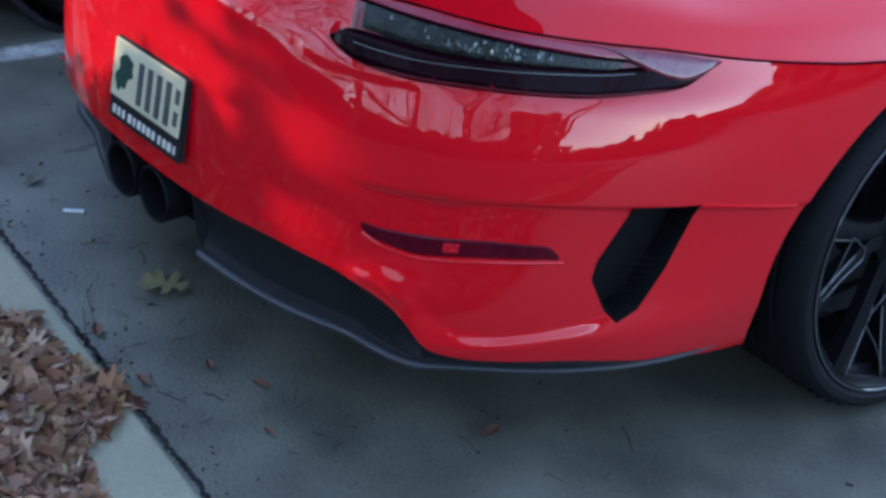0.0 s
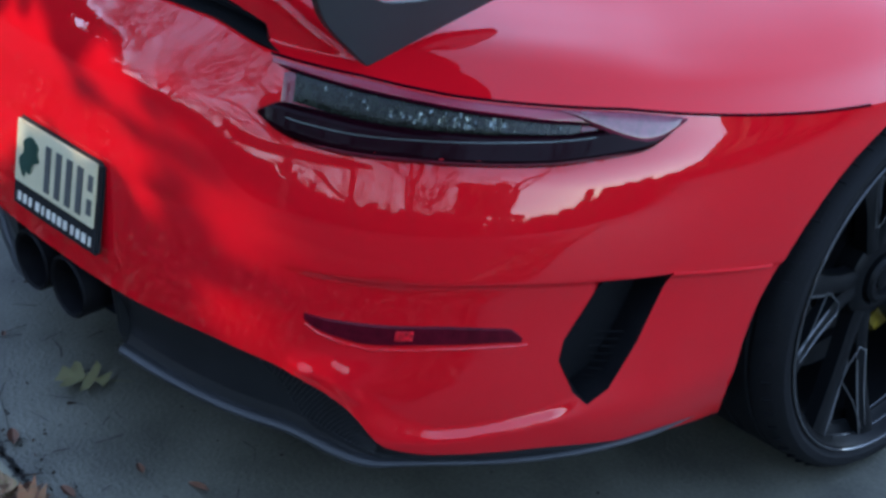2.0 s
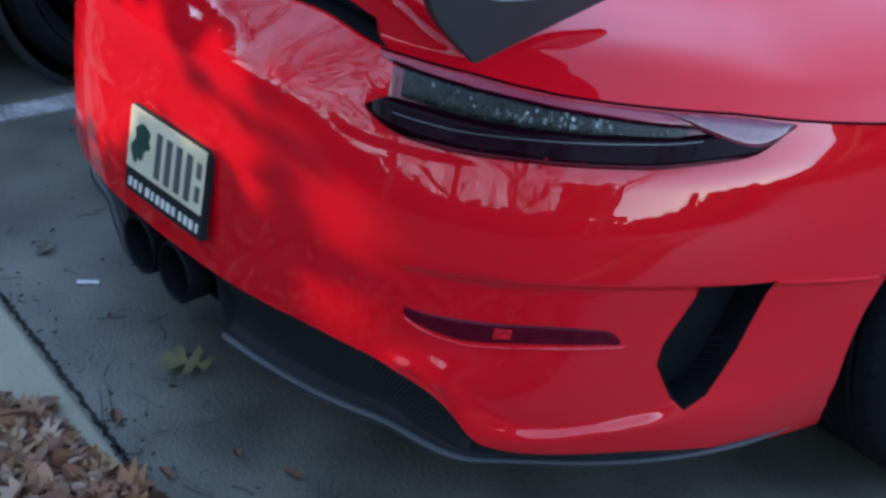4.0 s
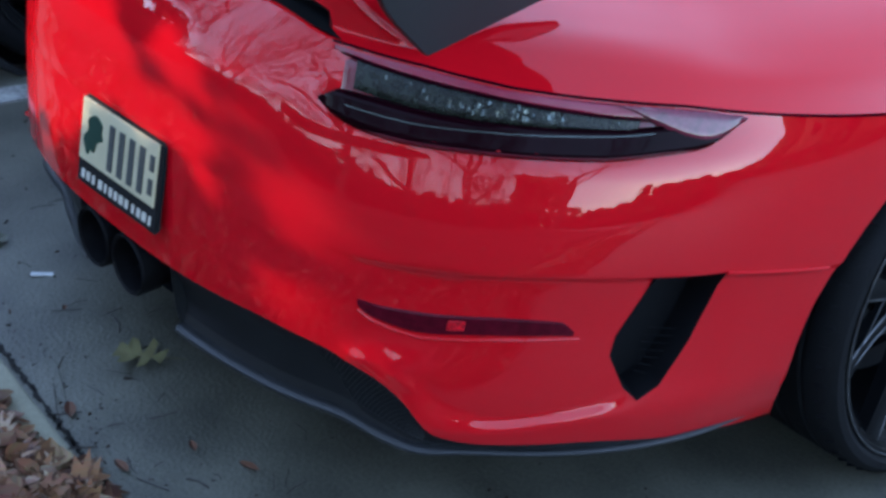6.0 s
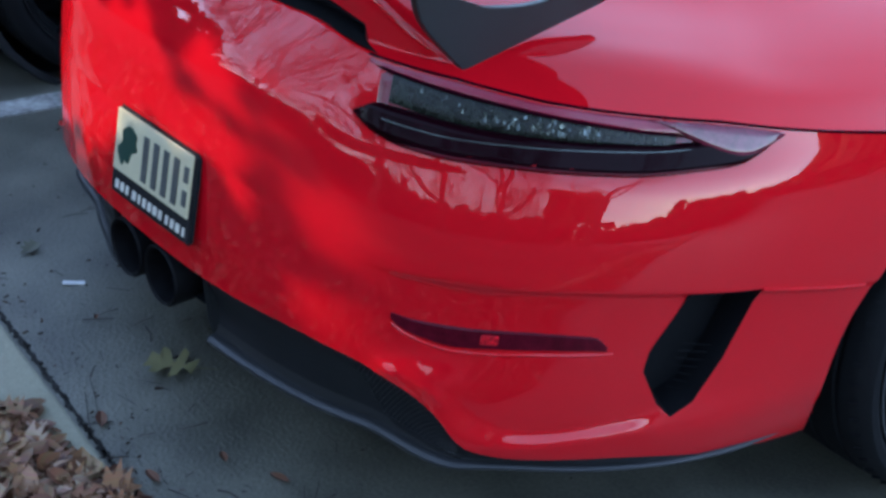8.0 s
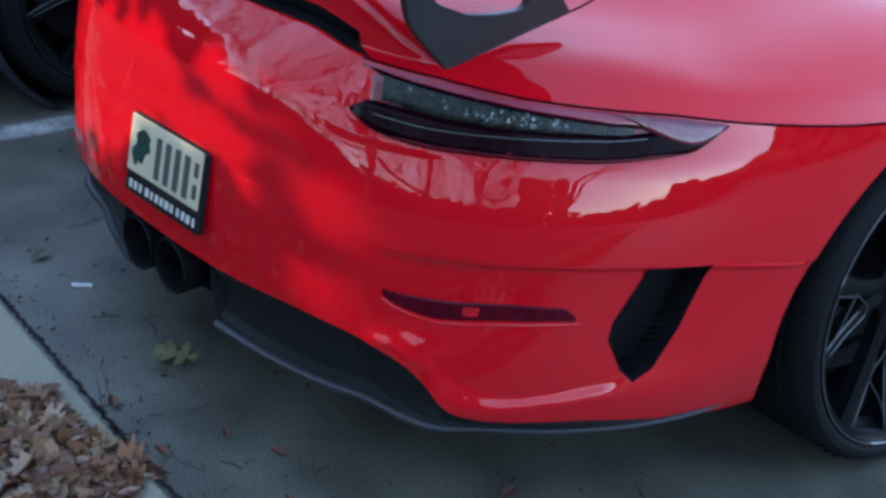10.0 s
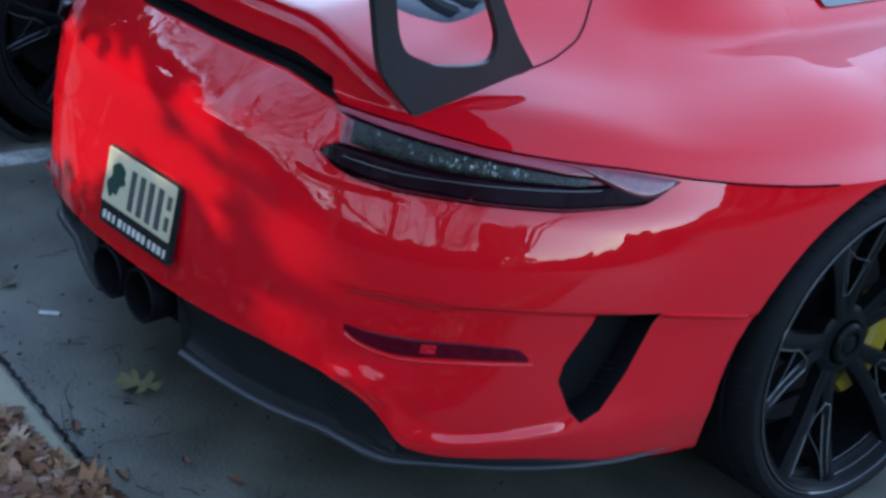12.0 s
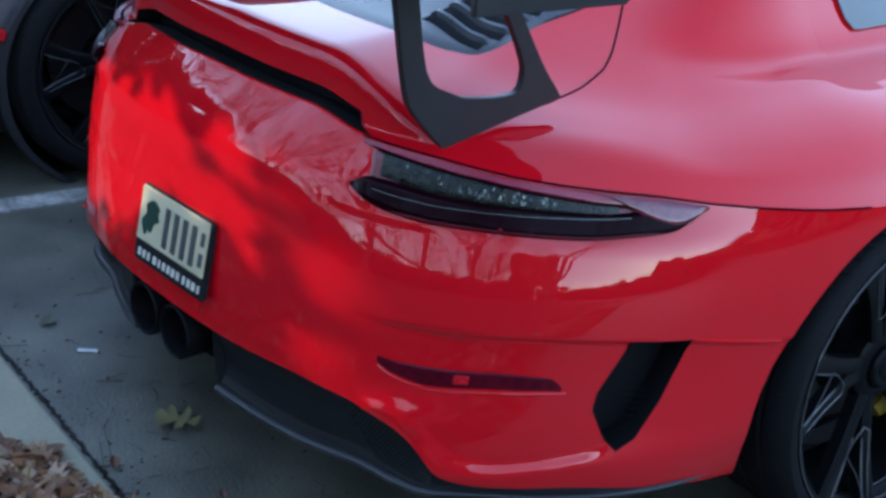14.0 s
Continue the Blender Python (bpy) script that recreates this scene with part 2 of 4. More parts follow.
def relief(side, z):
    """Small steps pressed into the bumper: the crease over the reflector, the flick at the foot and the pocket round the lamp."""
    th = abs(side)
    crease = curve((24, 28, 35, 41, 47, 56, 72), (0.540, 0.534, 0.535, 0.540, 0.543, 0.542, 0.514), th)
    turn = ease(40, 34, th) * ease(24, 28, th)
    under = ease(22, 36, th) * ease(84, 60, th) * ease(crease + 0.001, crease - 0.010, z) * ease(0.30 + 0.06 * turn, 0.50 - 0.07 * turn, z)
    foot = curve((27, 30, 34, 38, 43, 50, 57, 75), (0.405, 0.385, 0.345, 0.293, 0.283, 0.300, 0.322, 0.330), th)
    soft = 0.75 + 0.12 * ease(40, 49, th) * ease(57, 51, th) + 1.4 * ease(45, 35, th) + 2.4 * ease(53, 58.5, th)
    flick = ease(28, 38, th) * ease(76, 58, th) * ease(foot + 0.014 * soft, foot - 0.014 * soft, z)
    ridge = curve((19, 21, 26, 33, 44, 60), (0.720, 0.697, 0.693, 0.692, 0.697, 0.718), th)
    pocket = ease(16.5, 23, th) * ease(63, 56, th) * ease(ridge - 0.004, ridge + 0.014, z)
    roll = ease(25, 29, th) * ease(37.5, 33, th) * ease(0.402, 0.366, z) * ease(0.318, 0.356, z)
    crown = ease(-86, -60, side) * ease(24, 10, side) * curve((0.58, 0.64, 0.70, 0.745, 0.79, 0.85), (0, 0.0055, 0.0155, 0.0215, 0.0155, 0), z)
    return crown - 0.010 * under + 0.007 * roll * (0.55 + 2.0 * noise.noise((th * 0.9 + z * 20.0, z * 26.0, 2.0)) ** 2) + 0.013 * flick + (0.0035 * ease(38, 28, th) - 0.0005) * pocket


def plan(th, z):
    """Body side: th is 0 at the middle of the tail, 90 at the right-hand wheel; z is the height."""
    a, b, n = curve(LOW_Z, LOW_A, z), curve(LOW_Z, LOW_B, z), curve(LOW_Z, LOW_N, z)
    s, c = math.sin(math.radians(th)), math.cos(math.radians(th))
    x = math.copysign(a * abs(s) ** (2 / n), s)
    k = 1 + relief(th, z)
    return x * k, YC - b * abs(c) ** (2 / n) * k


def shoulder(th):
    return curve((0, 15, 22.6, 30.7, 38.7, 48.4, 54, 59.5, 66.6, 77, 90),
                 (0.850, 0.842, 0.817, 0.808, 0.794, 0.785, 0.780, 0.769, 0.756, 0.739, 0.728), abs(th))


def skirt(th):
    """Lower edge of the red bumper."""
    return curve((0, 7, 15, 22.8, 30.1, 34.1, 38.6, 43, 52, 71.8, 90),
                 (0.383, 0.384, 0.385, 0.374, 0.345, 0.311, 0.256, 0.246, 0.248, 0.205, 0.200), abs(th))


def upper(th, q):
    """Body top: q is 0 at the shoulder and 1 in the middle of the roof."""
    zs = shoulder(th)
    x, y = plan(th, zs)
    rear = curve((0, 0.04, 0.10, 0.25, 0.45, 0.70, 1.0), (0, 0.032, 0.045, 0.075, 0.14, 0.25, 0.40), q)
    tail = curve((0, 0.004, 0.0160, 0.0172, 0.0186, 0.022, 0.033, 0.060, 0.24, 0.40, 0.55, 0.75, 1.0),
                 (0, 0.003, 0.009, 0.032, 0.058, 0.078, 0.091, 0.096, 0.094, 0.114, 0.17, 0.28, 0.40), q)
    roll = curve((0, 0.03, 0.06, 0.09, 0.14, 0.25, 0.45, 0.70, 1.0), (0, 0.024, 0.044, 0.054, 0.062, 0.079, 0.14, 0.25, 0.40), q)
    w = ease(22, 27, abs(th)) * ease(62, 46, abs(th))
    rear = rear * (1 - w) + roll * w
    lip = ease(32, 19, abs(th))
    rear = rear * (1 - lip) + tail * lip
    side = curve((0, 0.05, 0.12, 0.20, 0.30, 0.40, 0.50, 0.60, 1.0), (0, 0.060, 0.102, 0.127, 0.146, 0.168, 0.31, 0.45, 0.50), q)
    w = ease(48, 88, abs(th))
    edge = 1 - q
    return x * edge, YC + (y - YC) * edge, zs + rear * (1 - w) + side * w


def low_point(th, z):
    x, y = plan(th, z)
    return Vector((x, y, z))


def normal_of(func, s, t, ds, dt):
    """Outward normal of a surface function."""
    a = func(s + ds, t) - func(s - ds, t)
    b = func(s, t + dt) - func(s, t - dt)
    n = a.cross(b).normalized()
    p = func(s, t)
    return n if n.dot(p - Vector((0, -0.1, 0.45))) > 0 else -n


def low_normal(th, z):
    return normal_of(low_point, th, z, 0.3, 0.003)


def up_point(th, q):
    return Vector(upper(th, q))


def up_normal(th, q):
    return normal_of(up_point, th, max(q, 0.004), 0.4, 0.003)


def cut_flat(bm, polygon):
    """Cuts a convex hole into a flat net; polygon in its x, y."""
    n = len(polygon)
    area = sum(polygon[k][0] * polygon[(k + 1) % n][1] - polygon[(k + 1) % n][0] * polygon[k][1] for k in range(n))
    poly = polygon if area > 0 else polygon[::-1]
    xs, ys = [p[0] for p in poly], [p[1] for p in poly]
    planes = []
    for k in range(n):
        (x0, y0), (x1, y1) = poly[k], poly[(k + 1) % n]
        planes.append((Vector((x0, y0, 0)), Vector((y1 - y0, x0 - x1, 0)).normalized()))
    for co, no in planes:
        near = [f for f in bm.faces if max(v.co.x for v in f.verts) > min(xs) - 1e-5 and min(v.co.x for v in f.verts) < max(xs) + 1e-5
                and max(v.co.y for v in f.verts) > min(ys) - 1e-5 and min(v.co.y for v in f.verts) < max(ys) + 1e-5]
        geom = list({e for f in near for e in f.edges} | {v for f in near for v in f.verts}) + near
        bmesh.ops.bisect_plane(bm, geom=geom, plane_co=co, plane_no=no, dist=1e-7)
    gone = [f for f in bm.faces if all((f.calc_center_median() - co).dot(no) < 1e-7 for co, no in planes)]
    bmesh.ops.delete(bm, geom=gone, context="FACES")


ARCH_Y, ARCH_Z, ARCH_R = -0.013, 0.345, 0.386


def cut_arch(bm, y=ARCH_Y, z=ARCH_Z, r=ARCH_R, inside=0.5):
    """Cuts the round wheel arches through both sides of a body."""
    planes = [(Vector((0, y + r * math.cos(a), z + r * math.sin(a))), Vector((0, math.cos(a), math.sin(a))))
              for a in [2 * math.pi * k / 56 for k in range(56)]]
    for co, no in planes:
        near = [f for f in bm.faces if abs(f.calc_center_median().x) > inside
                and (f.calc_center_median() - Vector((f.calc_center_median().x, y, z))).length < r + 0.09]
        geom = list({e for f in near for e in f.edges} | {v for f in near for v in f.verts}) + near
        bmesh.ops.bisect_plane(bm, geom=geom, plane_co=co, plane_no=no, dist=1e-6)
    gone = [f for f in bm.faces if abs(f.calc_center_median().x) > inside
            and all((f.calc_center_median() - co).dot(no) < 1e-6 for co, no in planes)]
    bmesh.ops.delete(bm, geom=gone, context="FACES")


def net(us, vs, place):
    """A grid over us and vs; place(u, v) gives the flat coordinates."""
    bm = bmesh.new()
    rows = [[bm.verts.new(place(u, v)) for v in vs] for u in us]
    for a, b in zip(rows, rows[1:]):
        for k in range(len(vs) - 1):
            bm.faces.new((a[k], b[k], b[k + 1], a[k + 1]))
    return bm


def steps(a, b, n):
    return [a + (b - a) * k / n for k in range(n + 1)]


def patch(point, normal, u0, u1, low, high, out, nu=40, nv=6, edge=0.12, sink=-0.004):
    """A lens or cover that follows a surface between two edges, proud by out in its middle and let in at its rim."""
    bm = bmesh.new()
    rows = []
    for i in range(nu + 1):
        s = i / nu
        u = u0 + (u1 - u0) * s
        row = []
        for k in range(nv + 1):
            t = k / nv
            lo, hi = low(u), high(u)
            v = lo + (hi - lo) * t
            rim = min(1, min(s, 1 - s) / (edge * 0.35), min(t, 1 - t) / edge)
            rise = sink + (out - sink) * math.sin(rim * math.pi / 2)
            row.append(bm.verts.new(point(u, v) + normal(u, v) * rise))
        rows.append(row)
    for a, b in zip(rows, rows[1:]):
        for k in range(nv):
            bm.faces.new((a[k], b[k], b[k + 1], a[k + 1]))
    bmesh.ops.remove_doubles(bm, verts=bm.verts, dist=1e-5)
    return bm


def along(point, normal, pairs, out=0.0, n=6):
    """Points on a surface along a chain of (u, v)."""
    pts = []
    for (u0, v0), (u1, v1) in zip(pairs, pairs[1:]):
        for k in range(n):
            u, v = u0 + (u1 - u0) * k / n, v0 + (v1 - v0) * k / n
            pts.append(point(u, v) + normal(u, v) * out)
    pts.append(point(*pairs[-1]) + normal(*pairs[-1]) * out)
    return pts


def duct(point, normal, polygon, deep, mid):
    """Walls that lead inwards from a hole, closed at the back."""
    bm = bmesh.new()
    rim = []
    n = len(polygon)
    for k in range(n):
        (u0, v0), (u1, v1) = polygon[k], polygon[(k + 1) % n]
        for j in range(5):
            rim.append((u0 + (u1 - u0) * j / 5, v0 + (v1 - v0) * j / 5))
    inward = -normal(*mid)
    rings = [[bm.verts.new(point(u, v) + normal(u, v) * 0.001 + inward * d) for u, v in rim] for d in (0, deep * 0.3, deep)]
    m = len(rim)
    for a, b in zip(rings, rings[1:]):
        for k in range(m):
            bm.faces.new((a[k], a[(k + 1) % m], b[(k + 1) % m], b[k]))
    bm.faces.new(rings[-1])
    bmesh.ops.recalc_face_normals(bm, faces=bm.faces)
    return bm


VENT = [(55.5, 0.541), (62.1, 0.539), (60.5, 0.421), (58.7, 0.345), (56.9, 0.323), (55.2, 0.345), (53.0, 0.405), (53.1, 0.439)]
SLOT = [(-23.3, 0.003), (23.3, 0.003), (21.2, 0.0172), (-21.2, 0.0172)]


def flip(pairs):
    return [(-u, v) for u, v in pairs][::-1]


def arch_liner(r, deep, m, low=0.20):
    """Drum behind a wheel arch, flat below."""
    bm = lathe([(r, 0.0), (r, -deep), (0.05, -deep - 0.01)], 48, m)
    for v in bm.verts:
        v.co.z = max(v.co.z, low)
    return bm


def spoke_edge(k, s):
    """Highlight line along the outer corner of a spoke."""
    pts = []
    for i in range(7):
        t = 0.42 + 0.58 * i / 6
        r = 0.050 + t * 0.215
        w = 0.017 - 0.004 * math.sin(t * math.pi) + 0.005 * t
        a = radians(34 + 72 * k + s * (8 + 8 * t)) - s * w * 0.9 / r
        pts.append(Vector((-0.064 + 0.052 * t ** 1.3 - 0.002, math.cos(a) * r, math.sin(a) * r)))
    return pts


def wheel(parent, m, caliper, name="wheel", side_wall=1.0):
    """Wide low tyre on a ten-spoke alloy; +x is the outer side, the hub at the origin of m."""
    hub = new(name)
    hub.parent = parent
    hub.matrix_basis = m
    tyre = [(0.275, -0.30), (0.300, -0.312), (0.331, -0.315), (0.345, -0.290), (0.348, -0.262), (0.341, -0.259), (0.341, -0.251), (0.349, -0.248), (0.350, -0.196), (0.342, -0.193), (0.342, -0.183), (0.350, -0.180), (0.350, -0.126), (0.342, -0.123), (0.342, -0.113), (0.3495, -0.110), (0.348, -0.064), (0.342, -0.061), (0.342, -0.054), (0.3475, -0.051), (0.345, -0.028), (0.336, -0.006),
                        (0.320, 0.004), (0.300, 0.005), (0.284, -0.002), (0.277, -0.010), (0.275, -0.03)]
    part("tyre", lathe([(r if r < 0.281 else 0.281 + (r - 0.281) * side_wall, x) for r, x in tyre], 96, closed=True), RUBBER, hub, "black low-profile tyre")
    bm = bmesh.new()
    for k in range(60):
        add_box(bm, (0.017, 0.004, 0.005), Matrix.Rotation(radians(6 * k), 4, "X") @ pose(-0.020, 0, 0.281 + 0.061 * side_wall, 0, 22, 12))
    tagged(part("tread_pattern", bm, VOID, hub, smooth=False), kind="stuff")
    part("rim", lathe([(0.277, -0.012), (0.281, -0.004), (0.280, 0.001), (0.274, 0.001), (0.268, -0.006), (0.262, -0.030), (0.252, -0.040), (0.249, -0.10), (0.245, -0.27), (0.25, -0.29)], 96),
         RIM, hub, "gloss black alloy rim")
    for r, x, w in ((0.2795, 0.001, 0.0024), (0.264, -0.022, 0.0018), (0.2515, -0.046, 0.0016)):
        part("rim_step", lathe([(r + w * math.cos(radians(60 * j)), x + w * math.sin(radians(60 * j))) for j in range(6)], 96, closed=True), GLOSSRIM, hub, "polished black rim edge")
    for k in range(5):
        for s in (-1, 1):
            bm = bmesh.new()
            rows = []
            for i in range(9):
                t = i / 8
                r = 0.050 + t * 0.215
                a = radians(34 + 72 * k + s * (8 + 8 * t))
                w = 0.017 - 0.004 * math.sin(t * math.pi) + 0.005 * t
                x = -0.064 + 0.052 * t ** 1.3
                c = Vector((0, math.cos(a) * r, math.sin(a) * r))
                side = Vector((0, -math.sin(a), math.cos(a)))
                rows.append([bm.verts.new(c + side * w * u + Vector((x + h, 0, 0))) for u, h in ((-1, -0.03), (-1, -0.004), (-0.55, 0.0), (0.55, 0.0), (1, -0.004), (1, -0.03))])
            for a, b in zip(rows, rows[1:]):
                for j in range(5):
                    bm.faces.new((a[j], a[j + 1], b[j + 1], b[j]))
            bmesh.ops.recalc_face_normals(bm, faces=bm.faces)
            part("spoke", bm, RIM, hub)
            # The corner's highlight is drawn as a thin pale tube.
            part("edge_glint", tube(spoke_edge(k, s), [0.0006] + [0.0016] * 5 + [0.0006], 5), EDGEGLINT, hub, "pale grey line for the highlight on the spoke edge")
        # Likewise a pale loop for the highlight round each spoke web.
        loop = [Vector((x, math.cos(radians(34 + 72 * k + a)) * r, math.sin(radians(34 + 72 * k + a)) * r)) for a, r, x in
                ((12, 0.254, -0.014), (4, 0.205, -0.028), (-10, 0.176, -0.036), (-6, 0.150, -0.044), (4, 0.118, -0.050), (12, 0.124, -0.048), (13, 0.190, -0.032), (14, 0.250, -0.014))]
        part("web_glint", tube(loop, [0.0005] + [0.0012] * 6 + [0.0005], 5), EDGEGLINT, hub, "pale grey line for the highlight on the spoke web")
    part("wheel_centre", lathe([(0.070, -0.11), (0.070, -0.070), (0.060, -0.062), (0.046, -0.060), (0.041, -0.068)], 40), RIM, hub)
    part("centre_lock_nut", lathe([(0.040, -0.087), (0.040, -0.054), (0.034, -0.048), (0.026, -0.048), (0.023, -0.056), (0.001, -0.056)], 20), RIM, hub, "black centre-lock nut")
    part("hub_badge", lathe([(0.017, -0.056), (0.017, -0.052), (0.014, -0.050), (0.001, -0.050)], 24), RIM, hub, "small dark hub cap")
    part("brake_disc", lathe([(0.09, -0.15), (0.195, -0.15), (0.197, -0.153), (0.197, -0.18), (0.195, -0.183), (0.09, -0.183)], 64, closed=True), DISC, hub, "grey brake disc")
    # Added black disc that stops light showing through between the spokes.
    part("wheel_backing", lathe([(0.03, -0.200), (0.238, -0.200), (0.240, -0.206), (0.03, -0.206)], 48, closed=True), VOID, hub, "black backing disc added behind the brake")
    cal = bmesh.new()
    rows = []
    for i in range(13):
        a = radians(-60 + 76 * i / 12)
        end = 0.82 + 0.18 * math.sin(math.pi * i / 12)
        rows.append([cal.verts.new(Vector((x, math.cos(a) * r, math.sin(a) * r))) for r, x in
                     ((0.145, -0.135), (0.145, -0.115), (0.155, -0.105), (0.200 * end, -0.105), (0.208 * end, -0.115), (0.208 * end, -0.21), (0.145, -0.21))])
    for a, b in zip(rows, rows[1:]):
        for j in range(7):
            cal.faces.new((a[j], a[(j + 1) % 7], b[(j + 1) % 7], b[j]))
    cal.faces.new(rows[0])
    cal.faces.new(rows[-1])
    bmesh.ops.recalc_face_normals(cal, faces=cal.faces)
    part("brake_caliper", cal, caliper, hub, sharp=25)
    return hub


CAR = pose(0.005, -1.07, 0, 0, 0, 4.5) @ pose(0, 1.07, 0)


def red_car():
    car = thing("sports_car", "red rear-engined sports car with black wing and black wheels", "car")
    car.matrix_basis = CAR
    # tail bumper, from its lower edge to the seam above
    ths = steps(-90, 90, 180)
    rows = steps(0, 1, 120)
    bm = net(ths, rows, lambda u, v: (u / 100, skirt(u) + v * (shoulder(u) - skirt(u)), 0))
    for poly in (VENT, flip(VENT)):
        cut_flat(bm, [(u / 100, v) for u, v in poly])
    for v in bm.verts:
        v.co = low_point(v.co.x * 100, v.co.y)
    cut_arch(bm)
    part("rear_bumper", bm, PAINT, car, "glossy red painted rear bumper", sharp=60)
    # upper tail: fenders, engine lid and roof
    qs = [0, 0.003, 0.008] + steps(0.011, 0.024, 26) + steps(0.026, 0.052, 12) + steps(0.056, 0.12, 9) + steps(0.135, 1, 64)
    bm = net(ths, qs, lambda u, v: (u / 100, v, 0))
    cut_flat(bm, [(u / 100, v) for u, v in SLOT])
    for v in bm.verts:
        v.co = up_point(v.co.x * 100, v.co.y)
    bmesh.ops.remove_doubles(bm, verts=bm.verts, dist=1e-5)
    cut_arch(bm)
    part("rear_body", bm, PAINT, car, "glossy red rear fenders and engine lid", sharp=60)
    part("air_slot", duct(up_point, lambda u, v: Vector((0, -1, 0.1)), SLOT, 0.06, (0, 0.01)), VOID, car, "black air slot below the lid lip")
    # front of the car
    ys = steps(YC, 3.45, 66)
    prof = [("low", z) for z in (0.205, 0.25, 0.30, 0.36, 0.42, 0.48, 0.54, 0.60, 0.66, 0.71, 0.73)] + [("up", q) for q in steps(0.015, 1, 56)]

    def section(y, kind, val, sgn):
        x, z = (low_point(90, val).x, val) if kind == "low" else (up_point(90, val).x, up_point(90, val).z)
        w = curve((0.1, 0.5, 0.9, 1.6, 2.3, 2.8, 3.2, 3.45), (1, 0.99, 0.965, 0.955, 0.975, 0.94, 0.80, 0.52), y)
        if z > 0.86:
            z = 0.86 + (z - 0.86) * curve((0.1, 0.7, 1.2, 1.7, 2.3, 3.0, 3.45), (1, 1.06, 1.0, 0.72, 0.16, 0.03, 0.0), y)
        z = 0.2 + (z - 0.2) * curve((0.1, 1.6, 2.4, 2.9, 3.2, 3.45), (1, 1, 0.97, 0.86, 0.70, 0.45), y)
        return (sgn * x * w, y, z)
    bm = bmesh.new()
    cols = [[bm.verts.new(section(y, k, v, 1)) for k, v in prof] + [bm.verts.new(section(y, k, v, -1)) for k, v in prof[-2::-1]] for y in ys]
    for a, b in zip(cols, cols[1:]):
        for k in range(len(a) - 1):
            bm.faces.new((a[k], b[k], b[k + 1], a[k + 1]))
    bm.faces.new(cols[-1])
    bmesh.ops.recalc_face_normals(bm, faces=bm.faces)
    cut_arch(bm)
    cut_arch(bm, 2.40, 0.345, 0.375)
    part("front_body", bm, PAINT, car, sharp=60)

    def glass_side(sgn):
        b = bmesh.new()
        rws = []
        for y in [0.170, 0.173, 0.180, 0.190, 0.205, 0.225] + steps(0.25, 1.75, 24):
            lo, hi = 0.428 + 0.13 * max(0, 1 - (y - 0.17) / 0.07) ** 3, 0.56
            pts = []
            for q in steps(lo, hi, 6):
                if y < YC:
                    p = up_point(90, q) + Vector((0, y - YC, 0))
                else:
                    p = Vector(section(y, "up", q, 1))
                pts.append(b.verts.new((sgn * (p.x + 0.006), p.y, p.z + 0.004)))
            rws.append(pts)
        for r0, r1 in zip(rws, rws[1:]):
            for k in range(6):
                b.faces.new((r0[k], r1[k], r1[k + 1], r0[k + 1]))
        return b
    for sgn in (1, -1):
        part("side_window", glass_side(sgn), GLASS, car, "dark tinted side window")
    part("rear_window", patch(up_point, up_normal, -34, 34, lambda u: 0.52, lambda u: 0.9, 0.004, 30, 10), GLASS, car, "dark tinted rear window")
    # Unseen slabs and skirts, set low to keep light from under the car.
    part("underbody", box((1.5, 3.5, 0.16), pose(0, 1.32, 0.20), 0.02), VOID, car)
    part("rear_shade_slab", box((0.84, 0.46, 0.16), pose(0, -0.46, 0.205), 0.02), VOID, car)
    for sgn in (1, -1):
        part("shade_skirt", box((0.10, 1.55, 0.10), pose(sgn * 0.84, 1.20, 0.175), 0.02), SATIN, car, "unseen black skirt that keeps light from under the car")
    # Unseen tray behind the lip, added to darken the ground below it.
    tray = bmesh.new()
    rim = [low_point(u, 0.212) * 0.95 + Vector((0, 0.20 if abs(u) < 8.5 else 0.012, 0.015)) for u in steps(-72, 72, 72)]
    face = tray.faces.new([tray.verts.new(p) for p in rim])
    up = bmesh.ops.extrude_face_region(tray, geom=[face])["geom"]
    for v in up:
        if isinstance(v, bmesh.types.BMVert):
            v.co.z += 0.02
    bmesh.ops.recalc_face_normals(tray, faces=tray.faces)
    part("shade_tray", tray, VOID, car, smooth=False)
    for y, r in ((ARCH_Y, 0.405), (2.40, 0.38)):
        for sgn in (1, -1):
            part("wheel_housing", arch_liner(r, 0.36, pose(sgn * 0.84, y, 0.345, 0, 0, 0 if sgn > 0 else 180)), VOID, car)
    # seams
    for sgn in (1, -1):
        f = (lambda p: p) if sgn > 0 else flip
        part("panel_seam", tube(along(low_point, low_normal, f([(a, shoulder(a)) for a in (22.5, 27, 31, 35, 39, 44, 49, 54, 60, 67, 73, 78)]), 0.0, 8), 0.0022), SEAM, car)
        part("panel_edge", tube(along(low_point, low_normal, f([(62.1, 0.539), (67, 0.527), (72.5, 0.512)]), 0.0010, 8), 0.0029), PAINT, car)
        part("lid_seam", tube(along(up_point, up_normal, f([(38.4, 0.180), (39.6, 0.197), (40.3, 0.218), (43.2, 0.274), (46.2, 0.349), (47.1, 0.40), (47.5, 0.450), (48.2, 0.555), (48.4, 0.62)]), 0.0, 8), 0.0021), SEAM, car)
        # side outlet
        vent = f(VENT)
        d = part("side_outlet", duct(low_point, low_normal, vent, 0.07, (sgn * 57.5, 0.44)), VOID, car, "black air outlet behind the wheel")
        for k in range(7):
            z = 0.345 + 0.0125 * k
            edge = curve((0.32, 0.345, 0.421, 0.54), (57.0, 58.4, 60.2, 61.6), z)
            a0 = curve((0.32, 0.345, 0.405, 0.44, 0.54), (56.9, 55.6, 53.4, 53.5, 55.6), z)
